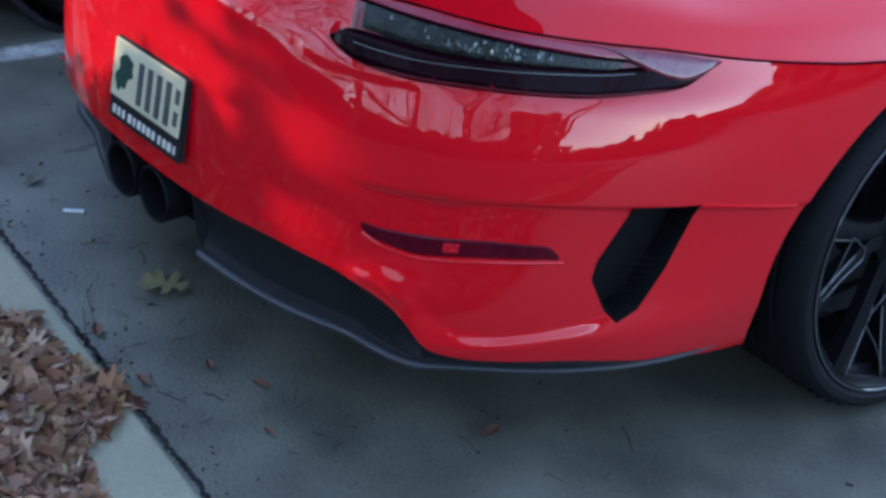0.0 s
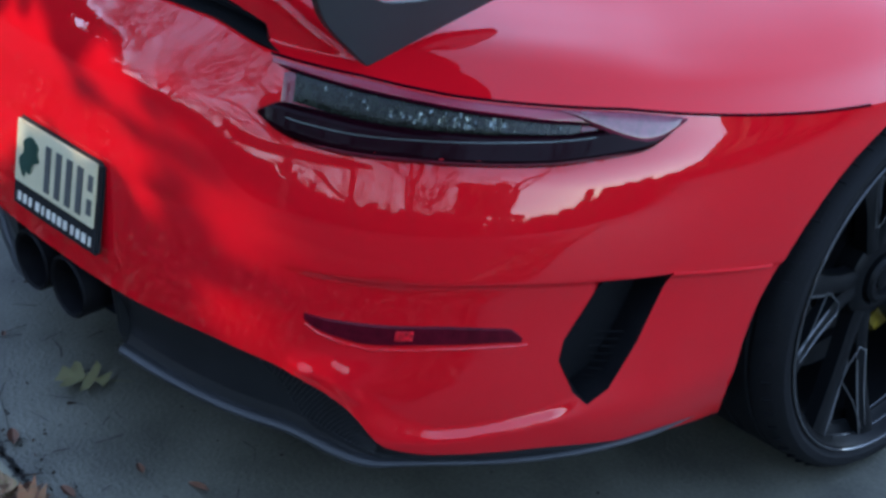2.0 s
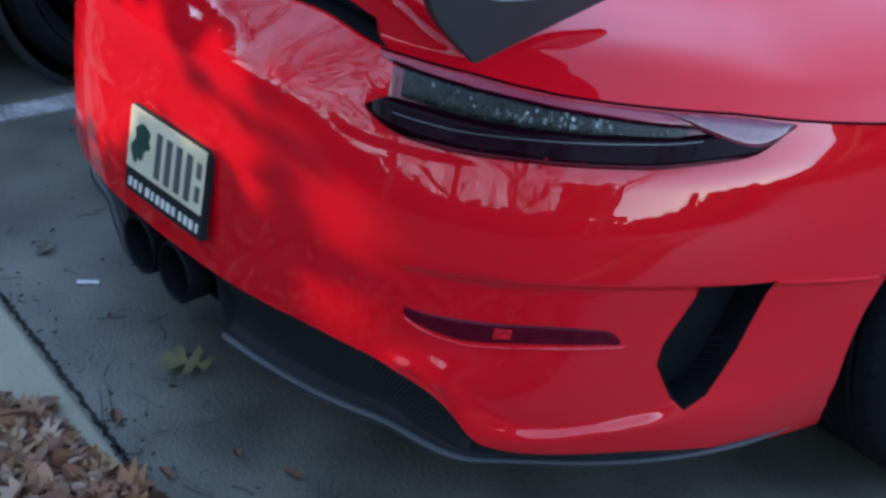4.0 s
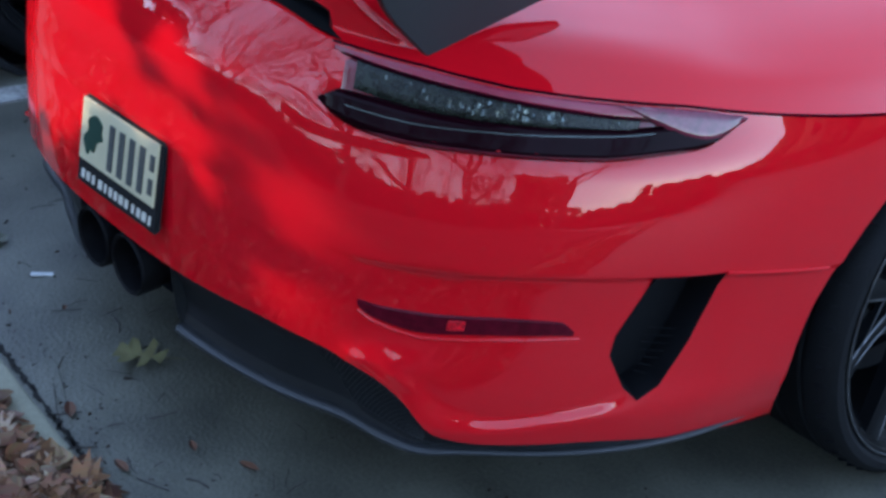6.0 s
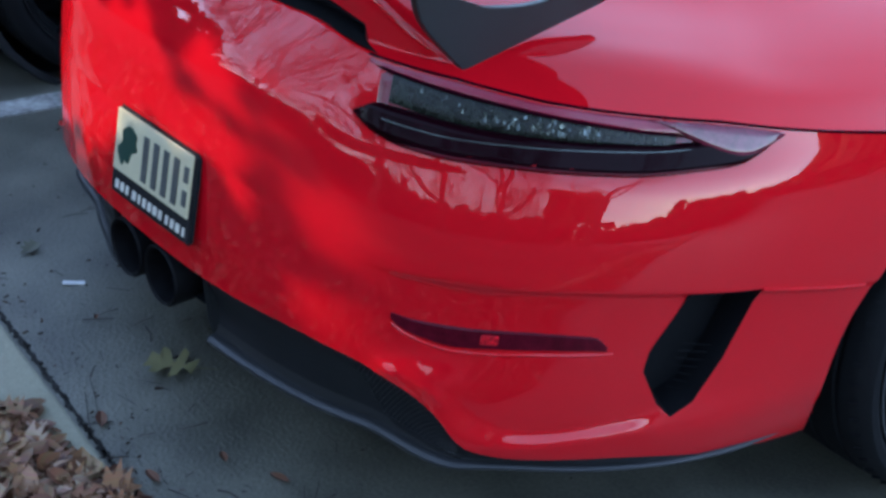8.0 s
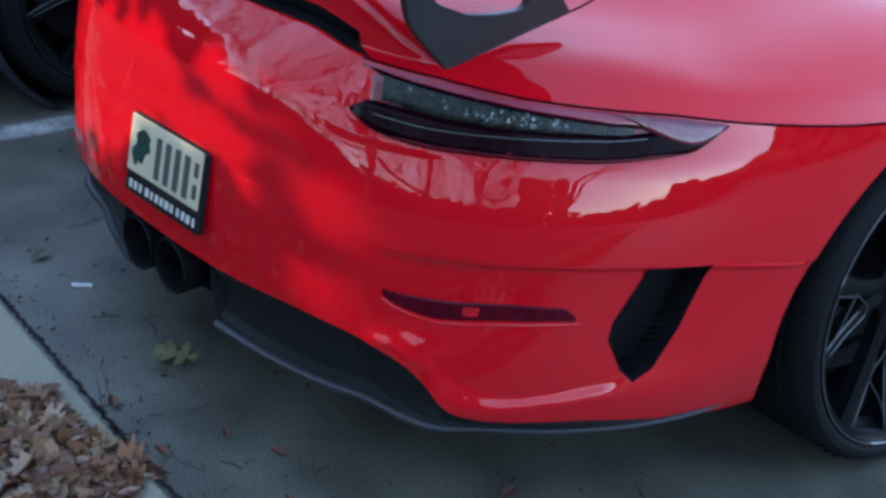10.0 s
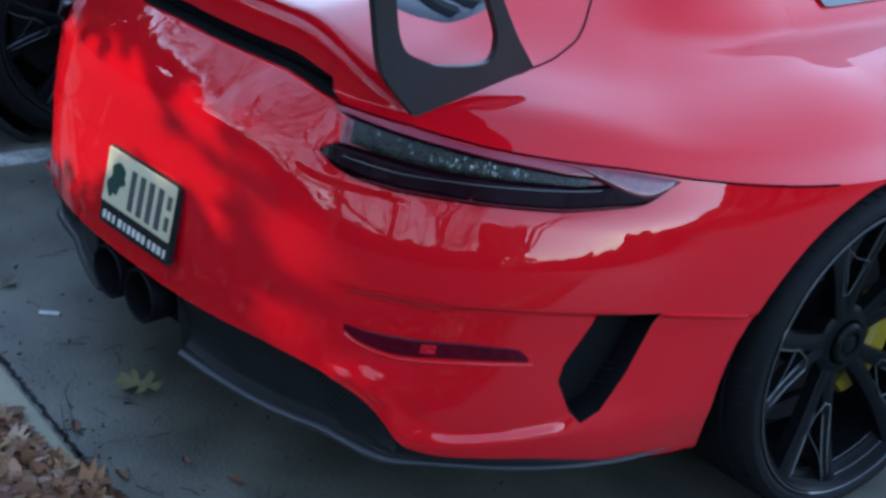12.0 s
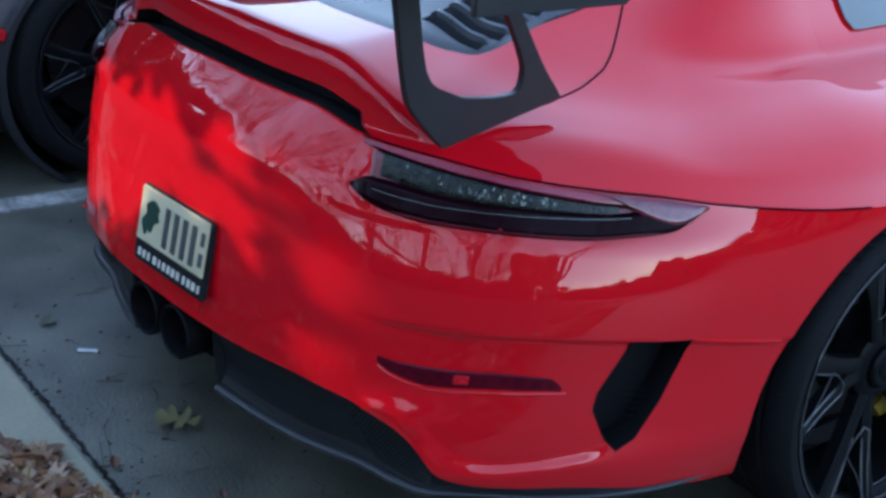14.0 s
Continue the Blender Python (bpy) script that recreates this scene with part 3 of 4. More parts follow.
            part("outlet_wire", tube([low_point(sgn * a, z) - low_normal(sgn * 57.5, 0.44) * (0.052 - 0.020 * ((a - a0) / (edge - a0)) ** 2) for a in steps(a0 + 0.62 * (edge - a0), edge, 4)], 0.0011, 4), VOID, d)
        # lamps
        lamp = new("tail_light")
        lamp.parent = car
        tagged(lamp, "unlit slim tail light with smoked and clear lenses")
        bot = lambda u: curve((22.0, 23.9, 27.0, 32.0, 38.0, 47, 53, 56.3, 59.5), (0.740, 0.722, 0.711, 0.706, 0.706, 0.708, 0.717, 0.725, 0.764), abs(u))
        top = lambda u: shoulder(u) - 0.004
        sl = lambda u: curve((22.8, 23.8, 25.9, 34.7, 43, 49, 51.5, 54, 57, 59.5), (0.807, 0.805, 0.800, 0.784, 0.771, 0.764, 0.763, 0.763, 0.763, 0.765), abs(u))
        cb = lambda u: curve((24.4, 35, 41, 47, 50.5), (0.767, 0.751, 0.749, 0.749, 0.750), abs(u))
        bt = lambda u: curve((22, 24.3, 35, 41.5, 48, 52, 55, 59.2), (0.744, 0.760, 0.750, 0.748, 0.750, 0.755, 0.760, 0.764), abs(u))
        part("housing", patch(low_point, low_normal, sgn * 23.4, sgn * 59.3, bot, top, 0.003, 60, 6), LENSRED, lamp, "red lamp housing")
        part("light_bar", patch(low_point, low_normal, sgn * 22.8, sgn * 59.1, sl, top, 0.012, 60, 8, 0.16, 0.0035), LENSSTRIP, lamp, "unlit rose-tinted light bar")
        part("lower_lens", patch(low_point, low_normal, sgn * 22.0, sgn * 59.2, bot, bt, 0.015, 60, 10, 0.2, 0.0035), LENSDARK, lamp, "smoked dark red lens")
        # Extra piece over the lens end, coloured for the pale sky reflection there.
        part("lens_sheen", patch(low_point, low_normal, sgn * 47.5, sgn * 59.2, lambda u: bot(u) + (0.97 - 0.80 * ease(47.5, 57.5, abs(u))) * (top(u) - bot(u)), lambda u: top(u) - 0.0015, 0.0165, 24, 8, 0.2, 0.0135), LENSSHEEN, lamp, "glossy rose-grey lens end, paler for the sky it reflects")
        part("clear_lens", patch(low_point, low_normal, sgn * 25.2, sgn * 50.3, lambda u: cb(u) - 0.003, lambda u: sl(u) + 0.002, 0.007, 50, 6, 0.12, 0.0035), CLEAR, lamp, "smoky clear lamp lens")
        # The highlight along the dark lens is drawn as a silvery thread.
        part("lens_highlight", tube([low_point(sgn * u, bot(u) + (0.56 + 0.2 * ease(26, 48, u)) * (bt(u) - bot(u))) + low_normal(sgn * u, bot(u)) * 0.0145 for u in steps(24.5, 52, 40)], [0.0003] + [0.0008] * 39 + [0.0003], 5), CHROME, lamp, "thin silvery line for the highlight along the lens")
        part("lens_glow", patch(low_point, low_normal, sgn * 26, sgn * 56.5, lambda u: bot(u) + 0.0010, lambda u: bot(u) + 0.0075, 0.0125, 50, 4, 0.3, 0.006), REFLECT, lamp, "dark red lower edge of the lens")
        part("bar_gap", tube([low_point(sgn * u, sl(u) - 0.0010) + low_normal(sgn * u, sl(u)) * 0.0095 for u in steps(23.6, 54.5, 50)], [0.0006] + [0.0019] * 40 + [0.0019 - 0.00015 * j for j in range(1, 11)], 5), SEAM, lamp, "dark gap under the light bar")
        for j in range(15):
            u = 33.6 + 0.78 * j + 0.25 * math.sin(j * 2.3)
            h = (0.30, 0.62, 0.45, 0.75, 0.25)[j % 5]
            part("lamp_rib", tube([low_point(sgn * u, cb(u) + (sl(u) - cb(u)) * (0.12 + f * h)) + low_normal(sgn * u, sl(u)) * 0.0078 for f in (0, 0.5, 1)], 0.0009, 4), CHROME, lamp, "bright reflector rib")
        # Red glints in the dark lens, put in as small bright boxes.
        for u, t in ((33.2, 0.22), (36.5, 0.24), (38.8, 0.20), (39.6, 0.26), (42.0, 0.22), (44.6, 0.25)):
            v = bot(u) + t * (bt(u) - bot(u))
            n = low_normal(sgn * u, v)
            part("red_glint", box((0.006, 0.004, 0.002), Matrix.Translation(low_point(sgn * u, v) + n * 0.0135) @ n.to_track_quat("Z", "Y").to_matrix().to_4x4()), GLOWRED, lamp)
        facets = bmesh.new()
        random.seed(31)
        for k in range(64):
            u = random.choice((random.uniform(27, 50), random.gauss(36, 2.0), random.gauss(41, 1.5)))
            t = random.uniform(0.2, 0.8)
            v = cb(u) + (sl(u) - cb(u)) * t
            n = low_normal(sgn * u, v)
            m = Matrix.Translation(low_point(sgn * u, v) + n * 0.0075) @ n.to_track_quat("Z", "Y").to_matrix().to_4x4() @ pose(0, 0, 0, random.gauss(0, 14), random.gauss(0, 14), random.uniform(-20, 20))
            add_box(facets, (random.uniform(0.001, 0.004), random.uniform(0.002, 0.009), 0.002), m)
        tagged(part("facet_pattern", facets, CHROME, lamp, "bright reflector facets behind the lens", smooth=False), kind="stuff")
        # reflector
        rt = lambda u: curve((27, 30, 35, 42, 47.4, 49.4), (0.468, 0.464, 0.465, 0.471, 0.468, 0.444), abs(u))
        rb = lambda u: curve((27, 27.6, 30.1, 34, 39, 45.6, 49.4), (0.464, 0.451, 0.432, 0.421, 0.430, 0.437, 0.440), abs(u))
        ref = part("bumper_reflector", patch(low_point, low_normal, sgn * 27.0, sgn * 49.4, rb, rt, 0.003, 40, 6), REFLECT, car, "dark red bumper reflector")
        part("rim", tube(along(low_point, low_normal, f([(u, rb(u) - 0.003) for u in (27.6, 29, 31, 34, 37, 41, 45, 48, 49.6)]), 0.0005, 5), 0.0026), PAINT, ref, "glossy red lower rim")
        # The reflector's glint is put into a brighter red on this segment.
        part("glint_segment", patch(low_point, low_normal, sgn * 36.4, sgn * 38.6, lambda u: rb(u) + 0.007, lambda u: rt(u) - 0.006, 0.005, 8, 4), GLOWRED, ref, "reflector segment coloured bright red for its glint")
    # lower black diffuser and lip
    def valance(u, t):
        z0, z1 = 0.214 + 0.010 * ease(30, 42, abs(u)) + 0.030 * ease(18, 4, abs(u)), skirt(u)
        z = z0 + (z1 - z0) * t
        tuck = curve((0, 8, 16, 24, 31, 38, 60, 90), (0.952, 0.946, 0.938, 0.940, 0.964, 0.990, 1.0, 0.99), abs(u))
        p = low_point(u, z)
        k = tuck + (0.992 - tuck) * t ** 2 + 0.018 * ease(46, 30, abs(u)) * max(0, 1 - t / 0.38) ** 2
        return Vector((p.x * k, YC + (p.y - YC) * k, z))
    for a0, a1 in ((-72, -6.3), (4.9, 72)):
        bm = net(steps(a0, a1, 60), steps(0.17, 1, 9), valance)
        cut_arch(bm)
        part("diffuser", bm, VALANCE, car, "black lower bumper valance")
        bm = net(steps(a0, a1, 60), steps(0, 0.17, 4), valance)
        cut_arch(bm)
        part("diffuser_shelf", bm, LIP, car, "satin grey-black shelf above the lip")
    part("exhaust_recess", duct(lambda u, v: valance(u, v), lambda u, v: Vector((0, -1, 0)), [(-6.3, 0.30), (4.9, 0.30), (4.9, 1), (-6.3, 1)], 0.16, (0, 0.5)), VOID, car)
    for sgn in (1, -1):
        part("diffuser_fin", slab([(-1.050, 0.242), (-1.060, 0.275), (-1.070, 0.372), (-0.95, 0.372), (-0.94, 0.242)], 0.010, pose(0.138 if sgn > 0 else -0.177, 0, 0), 0.003), VALANCE, car)
        mesh_low = lambda u: 0.93 - 0.80 * ease(20.5, 29, abs(u))
        grille = part("grille_backing", net(steps(sgn * 21, sgn * 37.5, 20), steps(0, 1, 8), lambda u, v: valance(u, mesh_low(u) + (0.93 - mesh_low(u)) * v) + low_normal(u, 0.3) * 0.002), VALANCE, car)
        for k in range(34):
            for lean in (-1, 1):
                pts = []
                for t in steps(0.12, 0.92, 7):
                    u = 19 + 0.55 * k + lean * 4.5 * (t - 0.5)
                    if 21.5 <= u <= 37.2 and t > mesh_low(u):
                        pts.append(valance(sgn * u, t) + low_normal(sgn * u, 0.3) * 0.004)
                if len(pts) > 2:
                    part("mesh_wire", tube(pts, 0.0009, 4), PLASTIC, grille)
    for sgn in (1, -1):
        lip = bmesh.new()
        rws = []
        for u in steps(5.0 if sgn > 0 else -6.4, sgn * 72, 70):
            p = valance(u, 0)
            n = Vector((p.x, (p.y - YC) * 0.75, 0)).normalized()
            end = ease(72.5, 64, abs(u)) * (1 - 0.42 * ease(30, 42, abs(u)))
            rws.append([lip.verts.new(p + n * (o * end if o > 0 else o - 0.01 * (1 - end)) + Vector((0, 0, h * end))) for o, h in ((-0.03, 0.008), (0.005, 0.008), (0.012, 0.005), (0.016, 0.000), (0.015, -0.006), (0.008, -0.010), (-0.05, -0.014))])
        for a, b in zip(rws, rws[1:]):
            for k in range(6):
                lip.faces.new((a[k], b[k], b[k + 1], a[k + 1]))
        lip.faces.new(rws[0])
        bmesh.ops.recalc_face_normals(lip, faces=lip.faces)
        part("diffuser_lip", lip, LIP, car, "satin black rear lip")
    # exhaust
    for x in (-0.098, 0.024):
        e = part("exhaust_tip", lathe([(0.046, -0.30), (0.054, -0.05), (0.056, 0.0), (0.053, 0.004), (0.049, 0.0), (0.047, -0.10), (0.002, -0.11)], 40, pose(x, -1.085, 0.316, 0, 0, -90)), SOOT, car, "black round exhaust tip")
    # number plate
    tilt = pose(0.032, -1.092, 0.513, -9, 0, 1)
    pl = part("plate_frame", box((0.258, 0.012, 0.158), tilt, 0.006), VALANCE, car, "black licence plate frame")
    part("plate", box((0.238, 0.004, 0.108), tilt @ pose(0, -0.008, 0.022), 0.0015), PLATE, pl, "cream licence plate")
    for k in range(4):
        part("plate_character", box((0.015, 0.002, 0.078), tilt @ pose(-0.018 + k * 0.0315, -0.0112, 0.018)), INK, pl)
    for k in range(2):
        part("plate_character", box((0.012, 0.002, 0.026), tilt @ pose(0.107, -0.0112, 0.040 - 0.040 * k)), INK, pl)
    part("plate_emblem", slab(soften([(-0.032, -0.012), (-0.014, -0.040), (-0.006, -0.024), (0.006, -0.030), (0.012, -0.008), (0.032, 0.000), (0.024, 0.012), (0.028, 0.026), (0.004, 0.038), (-0.020, 0.024), (-0.014, 0.006)], 1), 0.002, tilt @ pose(-0.076, -0.0112, 0.020, 0, 0, -90)), GREENINK, pl, "dark green emblem")
    for k, w in enumerate((0.010, 0.010, 0.008, 0.012, 0.006, 0.010, 0.010, 0.012, 0.010, 0.008, 0.010, 0.012, 0.006)):
        part("frame_character", box((w * 0.9, 0.002, 0.015), tilt @ pose(-0.104 + k * 0.0170 + 0.006 * (k > 2) + 0.004 * (k > 8), -0.0072, -0.057)), WHITEINK, pl)
    # wing
    OUT = [(-1.04, 1.16), (-0.997, 0.951), (-0.982, 0.908), (-0.908, 0.834), (-0.902, 0.831), (-0.77, 0.860), (-0.645, 0.886), (-0.643, 0.889), (-0.700, 0.956), (-0.83, 1.16)]
    INN = [(-0.988, 1.14), (-0.958, 0.980), (-0.937, 0.942), (-0.893, 0.924), (-0.870, 0.914), (-0.808, 0.906), (-0.757, 0.906), (-0.741, 0.918), (-0.740, 0.962), (-0.85, 1.14)]
    wing = new("rear_wing")
    wing.parent = car
    tagged(wing, "black fixed rear wing")
    for sgn in (1, -1):
        part("wing_upright", slab(soften(OUT), 0.014, pose(sgn * 0.55, 0.006, 0), 0.0025, soften(INN)), SATIN, wing, "black cut-out wing upright")
        part("end_plate", slab([(-1.10, 1.13), (-0.80, 1.125), (-0.76, 1.17), (-0.78, 1.25), (-1.10, 1.27)], 0.012, pose(sgn * 0.82, 0, 0), 0.003), SATIN, wing)
    part("wing_blade", slab([(-1.10, 1.19), (-1.01, 1.155), (-0.89, 1.150), (-0.79, 1.165), (-0.76, 1.175), (-0.79, 1.185), (-0.91, 1.190), (-1.09, 1.205)], 1.64, pose(0, 0, 0), 0.002), SATIN, wing)
    # engine lid grille: a dark panel with louvres on both sides
    foot = lambda u: curve((0, 14.6, 20, 22.8, 25.4, 27.6, 30.5, 35, 40), (0.192, 0.193, 0.223, 0.252, 0.268, 0.320, 0.405, 0.475, 0.533), abs(u))
    g = part("lid_grille", patch(up_point, up_normal, -40, 40, foot, lambda u: 0.56, 0.004, 60, 12, 0.06), CARBON, car, "grey-black engine lid grille panel")
    for sgn in (1, -1):
        for k in range(5):
            q = 0.292 + 0.052 * k
            part("louvre_gap", patch(up_point, up_normal, sgn * 14.5, sgn * (25.5 + 1.6 * k), lambda u: q, lambda u: q + 0.028, 0.0075, 16, 4, 0.2, 0.0045), VOID, g)
            part("louvre", patch(up_point, up_normal, sgn * 14.0, sgn * (26.0 + 1.6 * k), lambda u: q + 0.028, lambda u: q + 0.046, 0.014, 16, 4, 0.3, 0.0045), CARBON, g)
    # wheels
    for sgn in (1, -1):
        wheel(car, pose(sgn * 0.970, -0.004, 0.354, 0, -1.2, -4.5 if sgn > 0 else 184.5) @ Matrix.Diagonal((1, 1.095, 1.095, 1)), YELLOW, side_wall=0.60)
        wheel(car, pose(sgn * 0.900, 2.40, 0.3505, 0, 0, 0 if sgn > 0 else 180), YELLOW)
    return car


# ---- setting ----
bm = bmesh.new()
g = net([-600, -60, -12, -6, -3, 0, 3, 6, 12, 60, 600], [-600, -60, -12, -6, -3, 0, 3, 6, 12, 60, 600], lambda u, v: (u, v, 0))
tagged(part("ground", g, ASPHALT, None, smooth=False), "grey weathered asphalt parking lot", "ground", kind="structure")
g = box((60, 0.45, 0.14), pose(0, -1.213 - 0.225 - 0.008, -0.062), 0.008)
tagged(part("kerb", g, CONCRETE), "pale concrete edging strip behind the parked car", "kerb", kind="structure")
random.seed(5)
bm = bmesh.new()
for k in range(620):
    x = -3 + 4.6 * k / 620
    add_box(bm, (0.007 + 0.012 * random.random(), 0.004 + 0.007 * random.random() ** 2, 0.004), pose(x, -1.210 + random.gauss(0, 0.0025), 0.002, 0, 0, random.uniform(-30, 30)))
tagged(part("joint", bm, DIRT, None, smooth=False), "dark dirt-filled joint beside the concrete strip", "joint", kind="stuff")
g = net(steps(-8, 8, 80), steps(-9, -1.62, 40), lambda u, v: (u, v, 0.012 + 0.03 * noise.noise((u * 1.7, v * 1.7, 0)) + 0.03 * min(1, (-1.62 - v))))
tagged(part("planting_bed", g, SOIL), "dark mulch bed covered with dry leaves", "bed", kind="structure")
tagged(part("parking_line", box((0.10, 4.6, 0.004), pose(-1.50, 1.15, 0.002)), LINEPAINT), "worn white painted parking line on asphalt", "parking line", kind="structure")

red_car()


def grey_car():
    """The car in the next bay: rounded grey body with black cladding below."""
    car = thing("parked_car", "silver grey car with black lower cladding in the next bay", "car")
    car.matrix_basis = pose(-2.525, 0.875, 0)

    def shell(z, k):
        w = curve((0.14, 0.40, 0.60, 0.85, 1.00, 1.35, 1.50), (0.84, 0.90, 0.915, 0.90, 0.84, 0.66, 0.50), z)
        r = curve((0.14, 0.40, 0.60, 0.85, 1.00, 1.35, 1.50), (2.03, 2.18, 2.22, 2.15, 1.75, 1.25, 0.9), z)
        a = radians(k)
        s, c = math.sin(a), math.cos(a)
        n = 5.5
        d = (abs(s) ** n + abs(c) ** n) ** (-1 / n)
        return (w * d * s, r * d * c, z)
    ring = steps(0, 360, 144)
    for name, zs, mat, lab in (("cladding", steps(0.14, 0.45, 7), VALANCE, "black plastic lower cladding"), ("body", steps(0.45, 1.0, 10), SILVER, "silver grey painted body"),
                               ("glasshouse", steps(1.0, 1.46, 6), GLASS, "dark windows"), ("roof", steps(1.46, 1.5, 2), SILVER, "")):
        bm = net(ring, zs, lambda u, v: shell(v, u))
        if name == "roof":
            bmesh.ops.contextual_create(bm, geom=[e for e in bm.edges if e.is_boundary and e.verts[0].co.z > 1.49])
        for y in (-1.35, 1.35):
            cut_arch(bm, y, 0.335, 0.375)
        part(name, bm, mat, car, lab, sharp=50)
    # Unseen slab added to block sky light under this car.
    part("underbody", box((1.5, 4.0, 0.06), pose(0, 0, 0.175), 0.01), VOID, car)
    for y in (-1.35, 1.35):
        for sgn in (1, -1):
            part("wheel_housing", arch_liner(0.378, 0.30, pose(sgn * 0.87, y, 0.335, 0, 0, 0 if sgn > 0 else 180), 0.02), VOID, car)
            part("arch_trim", lathe([(0.368, 0.0), (0.368, 0.022), (0.385, 0.020), (0.392, 0.0)], 48, pose(sgn * 0.895, y, 0.335, 0, 0, 0 if sgn > 0 else 180)), PLASTIC, car)
            wheel(car, pose(sgn * 0.94, y, 0.3505, 0, 0, 0 if sgn > 0 else 180), PLASTIC)
    for sgn in (1, -1):
        part("side_reflector", box((0.02, 0.16, 0.035), pose(sgn * 0.905, -1.79, 0.475, 0, 0, 0), 0.006), GLOWRED, car, "red side reflector")
    return car


grey_car()


def leaf_mesh(bm, m, size, curl, lobes=False):
    """One bent leaf with a midrib fold."""
    if lobes == "oak":
        outline = [(0, 0.5), (0.05, 0.36), (0.26, 0.48), (0.20, 0.35), (0.04, 0.22), (0.44, 0.34), (0.40, 0.22), (0.04, 0.05), (0.52, 0.0), (0.38, -0.12), (0.04, -0.12), (0.28, -0.33), (0.03, -0.24), (0.012, -0.33), (0.010, -0.72)]
    elif lobes:
        outline = [(0, 0.5), (0.10, 0.36), (0.30, 0.42), (0.20, 0.20), (0.46, 0.10), (0.20, -0.02), (0.34, -0.22), (0.12, -0.20), (0.03, -0.55)]
    else:
        outline = [(0, 0.5), (0.12, 0.40), (0.22, 0.20), (0.25, 0.0), (0.20, -0.22), (0.09, -0.38), (0.015, -0.5)]
    mid = [bm.verts.new(m @ Vector((0, v * size, curl * size * (v * v)))) for u, v in outline]
    for s in (1, -1):
        edge = [bm.verts.new(m @ Vector((s * u * size, v * size, size * (curl * v * v + abs(u) * curl * 1.4)))) for u, v in outline]
        for k in range(len(outline) - 1):
            bm.faces.new((mid[k], edge[k], edge[k + 1], mid[k + 1]) if s > 0 else (mid[k], mid[k + 1], edge[k + 1], edge[k]))


random.seed(11)
bm = bmesh.new()
for k in range(21000):
    x = random.uniform(-1.4, 1.3) if k < 10500 else random.uniform(0.75, 4.2) if k < 14500 else random.uniform(-6.5, 8.5)
    edge = curve((-2.2, -0.9, -0.34, -0.23, -0.16, -0.10, 0.05, 0.12, 0.18, 0.24, 0.31, 0.40, 0.65, 0.95, 1.4, 4.2), (-1.44, -1.42, -1.43, -1.41, -1.33, -1.295, -1.28, -1.25, -1.22, -1.26, -1.33, -1.38, -1.37, -1.24, -1.17, -1.10), x)
    y = edge - abs(random.gauss(0, 0.20)) if random.random() < (0.78 if k < 14500 else 0.25) else edge - 4.5 * random.random() ** 2
    y += random.gauss(0, 0.012)
    heap = min(1.0, max(0, (edge - y) / 0.20))
    z = 0.016 + heap * (0.01 + 0.05 * random.random())
    tip = 10 + 20 * heap
    m = pose(x, y, z, random.gauss(0, tip), random.gauss(0, tip), random.uniform(0, 360)) @ Matrix.Diagonal((random.uniform(0.55, 1.7), 1, 1, 1))
    leaf_mesh(bm, m, random.choice((0.014, 0.020, 0.026, 0.034, 0.044, 0.064)) * random.uniform(0.8, 1.2), random.uniform(-0.6, 0.75), random.random() < 0.28)
tagged(part("leaf_litter", bm, DRYLEAF), "brown and tan dry fallen leaves heaped on the edging", "leaves", kind="stuff")
bm = bmesh.new()
leaf_mesh(bm, pose(-0.130, -0.990, 0.012, 2, 3, 138) @ Matrix.Diagonal((0.95, 1, 1, 1)), 0.118, 0.09, "oak")
tagged(part("oak_leaf", bm, OAKLEAF), "yellow-green fallen oak leaf lying on asphalt", "leaf")


for x, y, a, size, mat, lab in ((-0.715, -1.066, 30, 0.054, GREYLEAF, "grey-green curled leaf lying on asphalt"), (0.273, -0.985, 120, 0.042, DRYLEAF, "pale brown curled leaf lying on asphalt"),
                                (0.17, -1.04, 80, 0.030, DRYLEAF, "small brown leaf lying on asphalt"), (0.60, -0.69, 10, 0.045, DRYLEAF, "brown leaf lying under the red car"),
                                (-0.38, -1.05, 60, 0.018, DRYLEAF, "small brown leaf lying on asphalt"), (-0.04, -1.18, 70, 0.045, DRYLEAF, "brown leaf blown against the edging"),
                                (0.16, -1.17, 100, 0.040, DRYLEAF, "brown leaf blown over the joint"), (0.41, -1.04, 95, 0.028, DRYLEAF, "small brown leaf lying on asphalt")):
    bm = bmesh.new()
    leaf_mesh(bm, pose(x, y, 0.006, 5, 8, a), size, 0.35, size > 0.05)
    tagged(part("fallen_leaf", bm, mat), lab, "leaf", "leaves on the asphalt")
bm = bmesh.new()
add_box(bm, (0.046, 0.012, 0.004), pose(-0.535, -1.036, 0.004, 3, 4, 66), 0.001)
tagged(part("paper_scrap", bm, LITTER), "small white paper scrap lying on asphalt", "litter")
TWIGS = [([(-0.215, -1.12, 0.004), (-0.18, -1.145, 0.007), (-0.11, -1.162, 0.006), (-0.065, -1.176, 0.004)], 0.0014), ([(0.70, -0.46, 0.004), (0.735, -0.475, 0.006), (0.77, -0.495, 0.004)], 0.002),
               ([(-0.14, -1.17, 0.004), (-0.05, -1.20, 0.008), (0.02, -1.215, 0.010)], 0.0016), ([(0.20, -1.16, 0.004), (0.26, -1.13, 0.006)], 0.0016)]
